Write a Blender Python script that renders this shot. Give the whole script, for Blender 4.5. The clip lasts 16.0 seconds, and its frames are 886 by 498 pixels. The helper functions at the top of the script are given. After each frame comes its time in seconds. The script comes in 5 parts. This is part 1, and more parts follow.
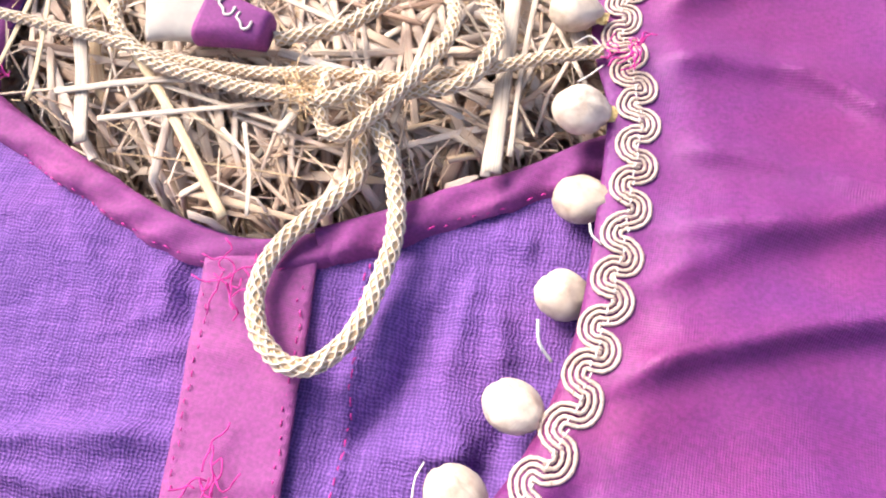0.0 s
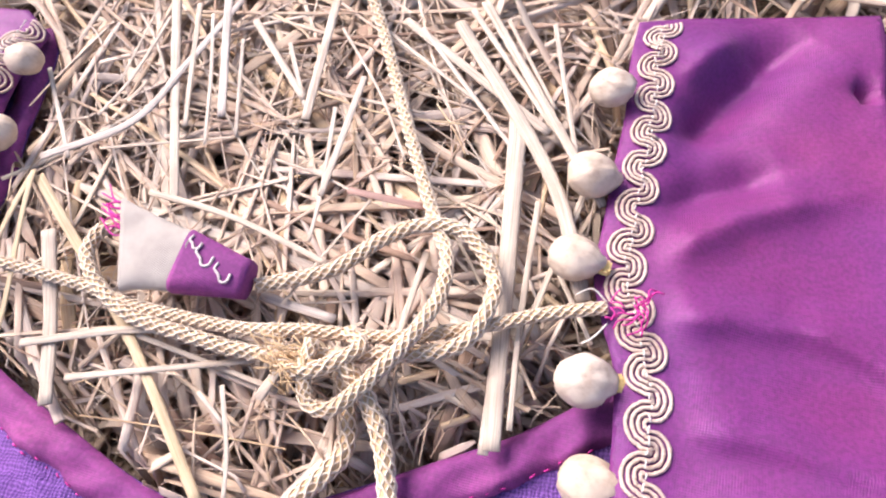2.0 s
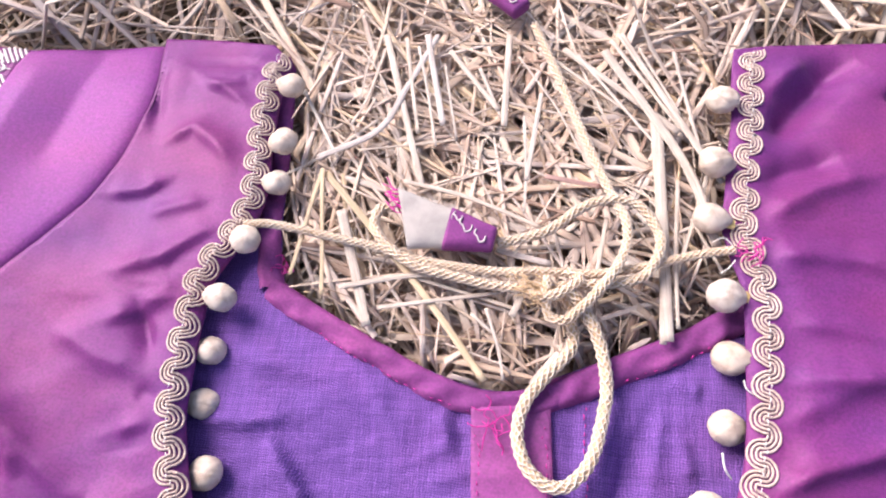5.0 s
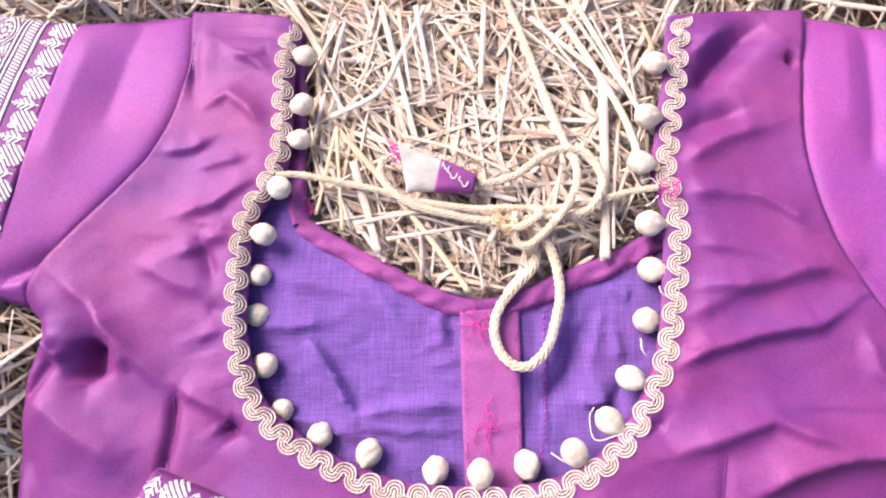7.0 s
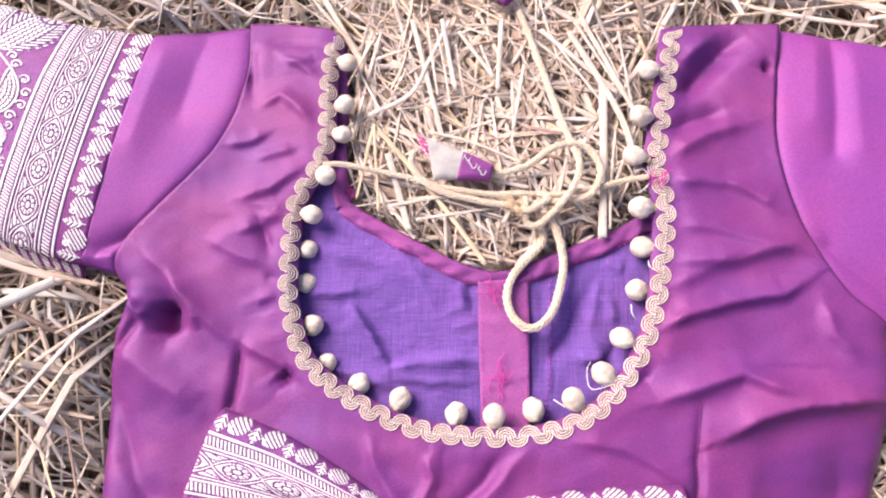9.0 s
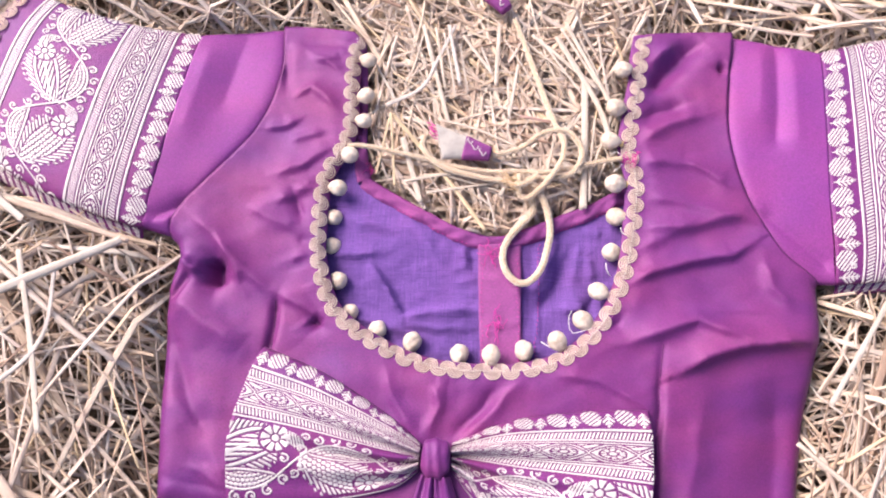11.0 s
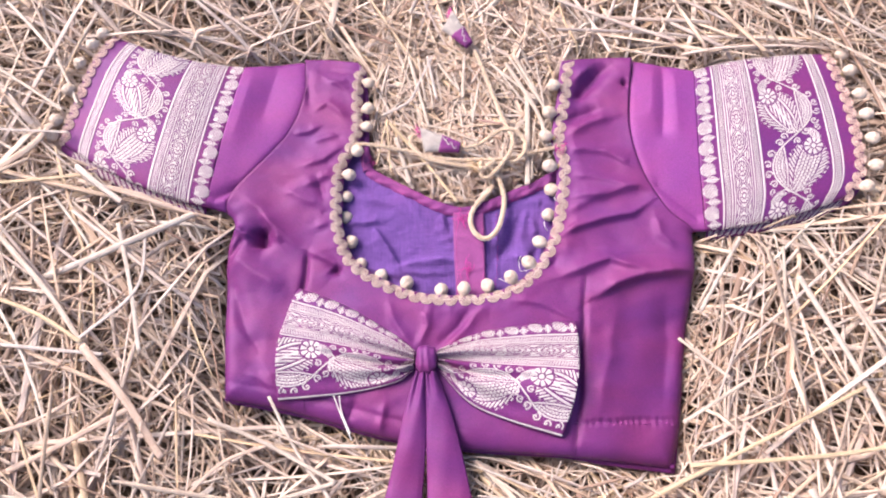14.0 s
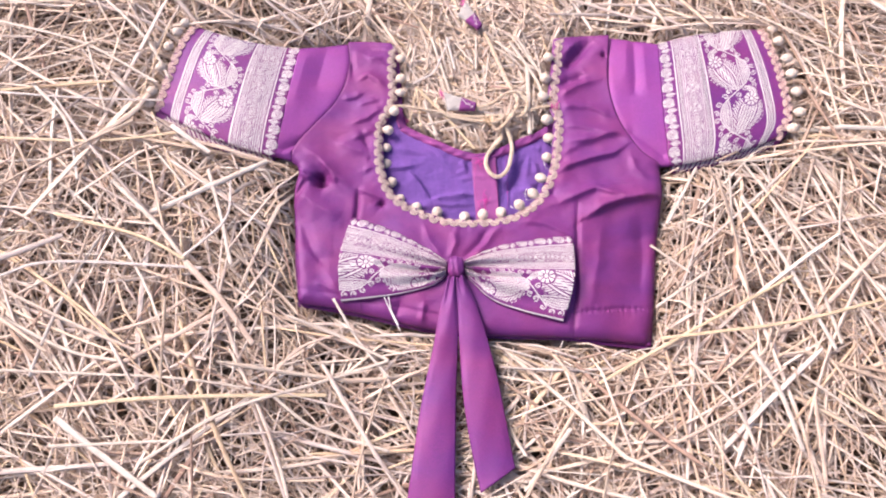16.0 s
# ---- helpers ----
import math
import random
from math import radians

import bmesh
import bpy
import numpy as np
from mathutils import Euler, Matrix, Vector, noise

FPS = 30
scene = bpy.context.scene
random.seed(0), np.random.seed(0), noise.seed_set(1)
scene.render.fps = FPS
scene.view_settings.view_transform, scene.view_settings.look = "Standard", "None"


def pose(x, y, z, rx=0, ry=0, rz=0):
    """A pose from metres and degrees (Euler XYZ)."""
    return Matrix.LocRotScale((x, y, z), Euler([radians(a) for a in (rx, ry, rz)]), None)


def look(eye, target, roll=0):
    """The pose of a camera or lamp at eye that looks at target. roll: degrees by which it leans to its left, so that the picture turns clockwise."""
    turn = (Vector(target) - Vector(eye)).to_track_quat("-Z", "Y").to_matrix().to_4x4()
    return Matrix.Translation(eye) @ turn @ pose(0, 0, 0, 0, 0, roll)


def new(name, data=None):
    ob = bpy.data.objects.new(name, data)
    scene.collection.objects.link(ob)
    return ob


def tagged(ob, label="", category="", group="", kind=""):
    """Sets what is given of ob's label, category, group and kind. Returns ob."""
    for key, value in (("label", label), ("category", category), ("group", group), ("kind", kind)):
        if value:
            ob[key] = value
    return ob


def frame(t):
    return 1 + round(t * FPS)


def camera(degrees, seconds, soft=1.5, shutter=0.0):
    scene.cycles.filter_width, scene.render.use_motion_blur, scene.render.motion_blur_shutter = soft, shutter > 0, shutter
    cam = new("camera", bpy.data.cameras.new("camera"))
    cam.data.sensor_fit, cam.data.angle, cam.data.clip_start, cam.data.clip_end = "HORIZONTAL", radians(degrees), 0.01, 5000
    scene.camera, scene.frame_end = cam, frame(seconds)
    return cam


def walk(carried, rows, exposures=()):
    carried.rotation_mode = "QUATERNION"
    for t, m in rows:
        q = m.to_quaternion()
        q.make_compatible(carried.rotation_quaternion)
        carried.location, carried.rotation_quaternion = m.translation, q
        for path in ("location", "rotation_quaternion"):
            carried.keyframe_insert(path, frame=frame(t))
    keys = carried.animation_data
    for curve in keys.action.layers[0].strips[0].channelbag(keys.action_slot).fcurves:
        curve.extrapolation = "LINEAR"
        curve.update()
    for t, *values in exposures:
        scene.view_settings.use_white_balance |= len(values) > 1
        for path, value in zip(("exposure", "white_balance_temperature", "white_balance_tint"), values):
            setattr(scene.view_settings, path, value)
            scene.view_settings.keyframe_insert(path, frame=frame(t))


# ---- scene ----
cam = camera(65.03, 16.0, 2.1)

PATH = [
    (0.0, 0.0890, -0.0623, 0.1564, 23.95, 4.47, 5.36),
    (0.5, 0.0844, -0.0510, 0.1577, 24.85, 5.05, 6.47),
    (1.0, 0.0870, -0.0322, 0.1593, 25.48, 5.61, 5.78),
    (1.5, 0.0869, -0.0125, 0.1644, 26.48, 5.00, 4.49),
    (2.0, 0.0866, -0.0050, 0.1684, 27.49, 4.84, 4.49),
    (2.5, 0.0839, 0.0074, 0.1784, 27.76, 4.98, 3.87),
    (3.0, 0.0790, -0.0155, 0.1769, 27.29, 4.46, 4.11),
    (3.5, 0.0545, -0.0282, 0.1869, 25.86, 4.89, 2.68),
    (4.0, 0.0400, -0.0318, 0.2034, 26.14, 4.92, 2.47),
    (4.2, 0.0341, -0.0360, 0.2144, 26.09, 5.47, 2.64),
    (6.3, 0.0116, -0.0527, 0.3197, 16.77, 1.64, 0.84),
    (6.5, 0.0140, -0.0529, 0.3267, 15.81, 2.35, 0.72),
    (7.0, 0.0191, -0.0541, 0.3452, 14.36, 3.38, 0.05),
    (7.5, 0.0244, -0.0585, 0.3582, 13.97, 3.70, 0.12),
    (8.0, 0.0243, -0.0609, 0.3658, 14.12, 3.69, 0.62),
    (8.5, 0.0221, -0.0673, 0.3847, 14.18, 3.53, 0.90),
    (9.0, 0.0213, -0.0798, 0.4035, 14.13, 4.76, 0.94),
    (9.2, 0.0195, -0.0864, 0.4055, 14.77, 4.53, 1.38),
    (11.3, 0.0170, -0.1284, 0.4797, 14.99, 3.54, 1.28),
    (11.5, 0.0198, -0.1283, 0.4833, 15.09, 3.38, 0.95),
    (12.0, 0.0184, -0.1423, 0.5116, 15.32, 4.37, 1.34),
    (12.5, 0.0200, -0.1607, 0.5479, 16.18, 4.15, 0.80),
    (13.0, 0.0213, -0.1815, 0.5727, 16.77, 3.14, 0.42),
    (13.5, 0.0293, -0.2063, 0.6004, 16.95, 3.12, 0.09),
    (14.0, 0.0272, -0.2366, 0.6333, 17.53, 2.91, -0.62),
    (14.5, 0.0149, -0.2584, 0.6712, 19.41, 2.24, -1.32),
    (15.0, 0.0027, -0.2945, 0.7007, 19.31, 1.33, -2.09),
    (15.5, -0.0075, -0.3418, 0.7436, 19.74, 1.47, -2.88),
    (16.0, -0.0131, -0.3799, 0.7746, 18.71, 2.19, -2.18),
]
walk(cam, [(t, pose(x, y, z, rx, ry, rz)) for t, x, y, z, rx, ry, rz in PATH],
     [(0.0, 1.20, 6600, 9), (1.0, 1.09, 6500, 11), (1.5, 0.99, 6450, 14), (2.5, 0.77, 6250, 16), (3.5, 0.61, 6150, 17), (4.5, 0.70, 6150, 17), (6.5, 1.07, 6230, 13),
      (8.0, 1.03, 6230, 14), (9.0, 0.93, 6250, 15), (11.5, 0.79, 6400, 15), (12.5, 0.72, 6430, 16), (16.0, 0.79, 6320, 18)])

# ---- sky and sun: bright, thin overcast ----
world = bpy.data.worlds.new("sky")
scene.world = world
world.use_nodes = True
wn = world.node_tree.nodes
sky = wn.new("ShaderNodeTexSky")
sky.sky_type, sky.sun_disc = "NISHITA", False
sky.sun_elevation, sky.sun_rotation = radians(44), radians(-53)
sky.dust_density, sky.air_density, sky.ozone_density = 4.0, 1.0, 1.0
world.node_tree.links.new(sky.outputs[0], wn["Background"].inputs[0])
wn["Background"].inputs[1].default_value = 0.130
sun = new("sun", bpy.data.lights.new("sun", "SUN"))
sun.data.energy, sun.data.angle, sun.data.color = 3.4, radians(36), (1.0, 0.93, 0.87)
sun.matrix_world = look((-0.66, 0.50, 0.80), (0, 0, 0))


# ---- materials ----
class Nodes:
    """Short hand for one node material."""

    def __init__(self, name, rough=0.6, metal=0.0, spec=0.5):
        self.m = bpy.data.materials.new(name)
        self.m.use_nodes = True
        self.t = self.m.node_tree
        self.b = self.t.nodes["Principled BSDF"]
        self.b.inputs["Roughness"].default_value = rough
        self.b.inputs["Metallic"].default_value = metal
        self.b.inputs["Specular IOR Level"].default_value = spec

    def node(self, kind, **values):
        n = self.t.nodes.new(kind)
        for k, v in values.items():
            n.inputs[k.replace("_", " ")].default_value = v
        return n

    def link(self, a, b):
        self.t.links.new(a, b)

    def coords(self, scale=(1, 1, 1), turn=0.0):
        c = self.node("ShaderNodeTexCoord")
        m = self.node("ShaderNodeMapping", Scale=scale, Rotation=(0, 0, turn))
        self.link(c.outputs["Object"], m.inputs["Vector"])
        return m.outputs[0]

    def noise(self, scale, detail=3.0, vec=None, rough=0.55):
        n = self.node("ShaderNodeTexNoise", Scale=scale, Detail=detail, Roughness=rough)
        self.link(vec if vec is not None else self.coords(), n.inputs["Vector"])
        return n.outputs[0]

    def ramp(self, fac, *stops):
        r = self.t.nodes.new("ShaderNodeValToRGB")
        e = r.color_ramp.elements
        while len(e) < len(stops):
            e.new(0.5)
        for el, (pos, col) in zip(e, stops):
            el.position, el.color = pos, (*col, 1)
        self.link(fac, r.inputs[0])
        return r.outputs[0]

    def mix(self, fac, a, b, how="MIX"):
        n = self.t.nodes.new("ShaderNodeMix")
        n.data_type, n.blend_type = "RGBA", how
        for sock, v in ((n.inputs[0], fac), (n.inputs[6], a), (n.inputs[7], b)):
            if isinstance(v, (int, float)):
                sock.default_value = v
            elif isinstance(v, tuple):
                sock.default_value = (*v, 1)
            else:
                self.link(v, sock)
        return n.outputs[2]

    def wave(self, scale, vec, distort=0.6, axis="X"):
        n = self.node("ShaderNodeTexWave", Scale=scale, Distortion=distort, Detail=1.0)
        n.bands_direction = axis
        self.link(vec, n.inputs["Vector"])
        return n.outputs[1]

    def bump(self, height, dist, strength=1.0, before=None):
        n = self.node("ShaderNodeBump", Strength=strength, Distance=dist)
        self.link(height, n.inputs["Height"])
        if before is not None:
            self.link(before, n.inputs["Normal"])
        self.link(n.outputs[0], self.b.inputs["Normal"])
        return n.outputs[0]

    def base(self, col):
        self.link(col, self.b.inputs["Base Color"])
        return self

    def rand(self, island=True):
        if island:
            return self.node("ShaderNodeNewGeometry").outputs["Random Per Island"]
        return self.node("ShaderNodeObjectInfo").outputs["Random"]


def silk(name, a, b, c, rough=0.50, metal=0.13):
    """Shot silk: warp of one hue, weft of another, fine weave, soft gloss."""
    k = Nodes(name, rough, metal, 0.24)
    big = k.noise(1.0, 5.0, k.coords((14, 22, 14), 0.35))
    col = k.ramp(big, (0.30, a), (0.50, b), (0.70, c))
    fine = k.noise(900.0, 2.0)
    col = k.mix(0.26, col, k.ramp(fine, (0.3, (0.05, 0.0, 0.06)), (0.7, (0.75, 0.25, 0.7))), "OVERLAY")
    k.base(col)
    k.b.inputs["Sheen Weight"].default_value = 0.05
    k.b.inputs["Sheen Roughness"].default_value = 0.4
    k.b.inputs["Sheen Tint"].default_value = (0.95, 0.55, 0.9, 1)
    v = k.coords(turn=0.2)
    w = k.mix(0.5, k.wave(520.0, v, 0.8), k.wave(520.0, v, 0.8, "Y"))
    n1 = k.bump(w, 0.00012, 0.6)
    n2 = k.bump(k.noise(1.0, 5.0, k.coords((60, 90, 60), 0.3)), 0.0014, 0.28, n1)
    r = k.node("ShaderNodeTexNoise", Scale=1.0, Detail=3.0, Roughness=0.45, Distortion=0.6)
    r.noise_type = "RIDGED_MULTIFRACTAL"
    k.link(k.coords((16, 34, 16), 0.45), r.inputs["Vector"])
    k.bump(r.outputs[0], 0.0024, 0.12, n2)
    return k.m


SILK = silk("purple_silk", (0.132, 0.031, 0.160), (0.168, 0.034, 0.154), (0.198, 0.037, 0.142), 0.46)
SILK_SLEEVE = silk("sleeve_silk", (0.200, 0.046, 0.218), (0.226, 0.049, 0.214), (0.244, 0.050, 0.198), 0.50)
BAND = silk("magenta_band", (0.165, 0.040, 0.158), (0.215, 0.052, 0.190), (0.265, 0.066, 0.205), 0.75, 0.0)
PLACKET = silk("placket_silk", (0.225, 0.060, 0.195), (0.270, 0.074, 0.222), (0.305, 0.090, 0.240), 0.7, 0.0)


def lining_material():
    k = Nodes("violet_lining", 0.85, 0.0, 0.15)
    col = k.ramp(k.noise(16.0, 4.0), (0.3, (0.118, 0.070, 0.176)), (0.55, (0.162, 0.094, 0.220)), (0.75, (0.190, 0.094, 0.216)))
    v = k.coords(turn=0.12)
    wx, wy = k.wave(300.0, v, 6.0), k.wave(340.0, v, 6.0, "Y")
    weave = k.mix(0.5, wx, wy)
    stripes = k.noise(1.0, 3.0, k.coords((900, 45, 1), 0.12))
    slub = k.noise(1.0, 3.0, k.coords((45, 800, 1), 0.12))
    col = k.mix(0.38, col, k.ramp(weave, (0.25, (0.10, 0.05, 0.30)), (0.75, (0.80, 0.68, 0.94))), "OVERLAY")
    col = k.mix(0.28, col, k.ramp(slub, (0.3, (0.2, 0.1, 0.35)), (0.7, (0.8, 0.6, 0.9))), "OVERLAY")
    col = k.mix(0.30, col, k.ramp(stripes, (0.3, (0.2, 0.1, 0.35)), (0.7, (0.8, 0.6, 0.9))), "OVERLAY")
    k.base(col)
    n1 = k.bump(weave, 0.00030, 0.9)
    k.bump(k.noise(1.0, 5.0, k.coords((70, 130, 80), 0.9)), 0.0024, 0.6, n1)
    return k.m


LINING = lining_material()


def thread_material(name, dark, light, rough=0.5, scale=1500.0, metal=0.0, amount=0.00035):
    k = Nodes(name, rough, metal, 0.4)
    f = k.noise(scale, 3.0)
    col = k.ramp(f, (0.3, dark), (0.62, light))
    k.base(k.mix(0.35, col, k.ramp(k.noise(60.0, 3.0), (0.35, dark), (0.65, light))))
    k.bump(f, amount, 0.9)
    return k.m


TRIM = thread_material("gold_cream_braid", (0.41, 0.275, 0.222), (0.66, 0.515, 0.44), 0.5, 1700.0, 0.0)
TRIM_CUFF = thread_material("copper_cream_braid", (0.46, 0.26, 0.22), (0.72, 0.52, 0.45), 0.5, 1700.0, 0.0)
CORD = thread_material("cream_gold_cord", (0.58, 0.42, 0.285), (0.79, 0.675, 0.555), 0.5, 1500.0, 0.0)
CORD_CORE = thread_material("gold_cord_core", (0.50, 0.32, 0.16), (0.68, 0.48, 0.29), 0.6)
ZARI = thread_material("silver_zari", (0.46, 0.38, 0.385), (0.66, 0.58, 0.575), 0.42, 1300.0, 0.15)
PINK = thread_material("pink_thread", (0.45, 0.015, 0.19), (0.68, 0.035, 0.35), 0.6)
# near-black purple that paints in the shade of the seam grooves
SEAM_SHADE = thread_material("seam_groove_shade", (0.05, 0.004, 0.05), (0.10, 0.008, 0.09), 0.7)
WHITE_THREAD = thread_material("white_thread", (0.70, 0.64, 0.58), (0.88, 0.83, 0.78), 0.6)
YELLOW = thread_material("yellow_silk_tab", (0.62, 0.40, 0.13), (0.82, 0.62, 0.28), 0.5)


def button_material():
    k = Nodes("cream_silk_button", 0.40, 0.0, 0.45)
    col = k.ramp(k.noise(260.0, 4.0), (0.3, (0.46, 0.365, 0.305)), (0.5, (0.61, 0.52, 0.45)), (0.75, (0.69, 0.61, 0.54)))
    tint = k.ramp(k.rand(False), (0.0, (0.98, 0.90, 0.82)), (0.5, (1.0, 0.96, 0.92)), (1.0, (0.94, 0.86, 0.78)))
    k.base(k.mix(1.0, col, tint, "MULTIPLY"))
    v = k.coords(turn=0.5)
    n1 = k.bump(k.wave(900.0, v, 1.0), 0.00006, 0.5)
    k.bump(k.noise(1.0, 4.0, k.coords((260, 700, 300), 0.5)), 0.0006, 0.55, n1)
    return k.m


BUTTON = button_material()


def pouch_material():
    k = Nodes("white_brocade", 0.45, 0.0, 0.45)
    col = k.ramp(k.noise(140.0, 4.0), (0.3, (0.34, 0.295, 0.27)), (0.7, (0.46, 0.405, 0.37)))
    k.base(col)
    v = k.coords(turn=0.3)
    k.bump(k.mix(0.5, k.wave(600.0, v, 0.6), k.wave(600.0, v, 0.6, "Y")), 0.00025, 0.8)
    return k.m


POUCH = pouch_material()


def straw_material():
    k = Nodes("dry_straw", 0.60, 0.0, 0.22)
    a = k.node("ShaderNodeAttribute")
    a.attribute_name = "grain"
    lines = k.noise(1.0, 3.0, a.outputs["Vector"])
    tone = k.ramp(k.rand(), (0.0, (0.311, 0.202, 0.157)), (0.12, (0.520, 0.394, 0.299)), (0.30, (0.633, 0.509, 0.416)), (0.52, (0.655, 0.535, 0.462)),
                  (0.68, (0.614, 0.460, 0.299)), (0.75, (0.676, 0.560, 0.487)), (0.90, (0.530, 0.440, 0.396)), (1.0, (0.680, 0.604, 0.527)))
    col = k.mix(0.46, tone, k.ramp(lines, (0.30, (0.22, 0.16, 0.13)), (0.50, (0.5, 0.49, 0.48)), (0.75, (0.70, 0.66, 0.62))), "OVERLAY")
    col = k.mix(0.45, col, k.ramp(k.noise(45.0, 3.0), (0.3, (0.38, 0.34, 0.32)), (0.6, (0.62, 0.59, 0.57))), "OVERLAY")
    k.base(col)
    k.bump(lines, 0.0005, 0.8)
    k.b.inputs["Subsurface Weight"].default_value = 0.0
    return k.m


STRAW = straw_material()


def straw_tone(name, dark, light):
    k = Nodes(name, 0.5, 0.0, 0.35)
    a = k.node("ShaderNodeAttribute")
    a.attribute_name = "grain"
    lines = k.noise(1.0, 4.0, a.outputs["Vector"])
    col = k.ramp(lines, (0.28, dark), (0.62, light))
    col = k.mix(0.4, col, k.ramp(k.noise(70.0, 4.0), (0.3, (0.32, 0.27, 0.24)), (0.6, (0.62, 0.58, 0.55))), "OVERLAY")
    k.base(col)
    k.bump(lines, 0.0005, 0.9)
    return k.m


TONES = {"p": straw_tone("pale_straw", (0.33, 0.26, 0.21), (0.60, 0.51, 0.43)),
         "y": straw_tone("yellow_straw", (0.40, 0.29, 0.17), (0.62, 0.49, 0.33)),
         "g": straw_tone("grey_straw", (0.30, 0.25, 0.23), (0.57, 0.50, 0.46)),
         "w": straw_tone("white_straw", (0.40, 0.33, 0.28), (0.60, 0.52, 0.45)),
         "t": straw_tone("tan_straw", (0.38, 0.27, 0.20), (0.58, 0.44, 0.36)),
         "b": straw_tone("brown_leaf", (0.16, 0.08, 0.07), (0.38, 0.24, 0.21))}


def ground_material():
    k = Nodes("straw_litter", 0.95, 0.0, 0.1)
    a = k.noise(1.0, 5.0, k.coords((140, 900, 1), 0.5))
    b = k.noise(1.0, 5.0, k.coords((900, 120, 1), -0.3))
    col = k.ramp(k.mix(0.5, a, b), (0.38, (0.07, 0.046, 0.034)), (0.50, (0.20, 0.150, 0.118)), (0.62, (0.36, 0.29, 0.235)))
    col = k.mix(0.5, col, k.ramp(k.noise(7.0, 4.0), (0.3, (0.25, 0.2, 0.17)), (0.7, (0.6, 0.55, 0.5))), "OVERLAY")
    k.base(col)
    k.bump(a, 0.004, 1.0)
    return k.m


GROUND = ground_material()


# ---- geometry helpers ----
def mesh_from(name, verts, faces, material, smooth=True):
    me = bpy.data.meshes.new(name)
    me.from_pydata([tuple(map(float, v)) for v in verts], [], [tuple(map(int, f)) for f in faces])
    me.materials.append(material)
    if smooth:
        me.polygons.foreach_set("use_smooth", [True] * len(me.polygons))
    me.update()
    return me


def part(name, me, parent=None, label=""):
    ob = new(name, me)
    ob.parent = parent
    return tagged(ob, label)


def smooth(a, b, v):
    t = np.clip((np.asarray(v, float) - a) / (b - a), 0, 1)
    return t * t * (3 - 2 * t)


def elev(x, y):
    """The straw heap's gentle rise towards both sleeves."""
    fade = smooth(1.05, 0.72, np.abs(x)) * smooth(1.05, 0.72, np.abs(y))
    return (0.024 * smooth(0.13, 0.32, -np.asarray(x, float)) + 0.012 * smooth(0.15, 0.30, x)) * fade


def spline(pts, step=0.003, closed=False):
    """Catmull-Rom through the points, at even steps."""
    p = np.asarray(pts, float)
    if closed:
        q = np.vstack([p[-1], p, p[0], p[1]])
    else:
        q = np.vstack([2 * p[0] - p[1], p, 2 * p[-1] - p[-2]])
    out = []
    for i in range(len(q) - 3):
        a, b, c, d = q[i:i + 4]
        for t in np.linspace(0, 1, 24, endpoint=False):
            out.append(0.5 * (2 * b + (c - a) * t + (2 * a - 5 * b + 4 * c - d) * t * t + (3 * b - a - 3 * c + d) * t ** 3))
    out.append(q[-2])
    out = np.array(out)
    s = np.concatenate([[0], np.cumsum(np.linalg.norm(np.diff(out, axis=0), axis=1))])
    n = max(2, int(round(s[-1] / step)) + 1)
    g = np.linspace(0, s[-1], n)
    return np.stack([np.interp(g, s, out[:, k]) for k in range(out.shape[1])], -1)


def along(pts, n):
    """n even points on a smooth line through the points."""
    p = spline(pts, 0.001)
    s = np.concatenate([[0], np.cumsum(np.linalg.norm(np.diff(p, axis=0), axis=1))])
    g = np.linspace(0, s[-1], n)
    return np.stack([np.interp(g, s, p[:, k]) for k in range(p.shape[1])], -1)


def line_distance(x, y, pts):
    """Distance of many points from one open line."""
    p = np.asarray(pts, float)
    best = np.full(np.shape(x), 9.0)
    for a, b in zip(p[:-1], p[1:]):
        d = b - a
        t = np.clip(((x - a[0]) * d[0] + (y - a[1]) * d[1]) / (d @ d + 1e-12), 0, 1)
        best = np.minimum(best, np.hypot(x - a[0] - t * d[0], y - a[1] - t * d[1]))
    return best


def inside(x, y, poly):
    p = np.asarray(poly, float)
    hit = np.zeros(np.shape(x), bool)
    for (x0, y0), (x1, y1) in zip(p, np.roll(p, -1, axis=0)):
        if y0 == y1:
            continue
        hit ^= ((y0 > y) != (y1 > y)) & (x < (x1 - x0) * (y - y0) / (y1 - y0) + x0)
    return hit


RIPPLES = np.random.default_rng(5).uniform(0, 6.283, (3, 14))


def ripple(x, y, size, amp, lean=0.0, narrow=1.0):
    """A smooth, irregular relief."""
    h = 0
    for i in range(14):
        a = lean + (RIPPLES[0, i] - 3.14) * narrow * 0.5
        k = 6.283 / size * (0.55 + 0.1 * i)
        h = h + np.sin(k * (x * np.cos(a) + y * np.sin(a)) + RIPPLES[1, i]) / (1 + 0.35 * i)
    return amp * h / 3.2


def folds(x, y, rows):
    h = 0
    for pts, amp, width in rows:
        d = line_distance(x, y, pts) if len(pts) > 1 else np.hypot(x - pts[0][0], y - pts[0][1])
        h = h + amp * np.exp(-((d * d + 1e-7) ** 0.5 / width) ** (1.25 if len(pts) > 1 else 2.0))
    return h


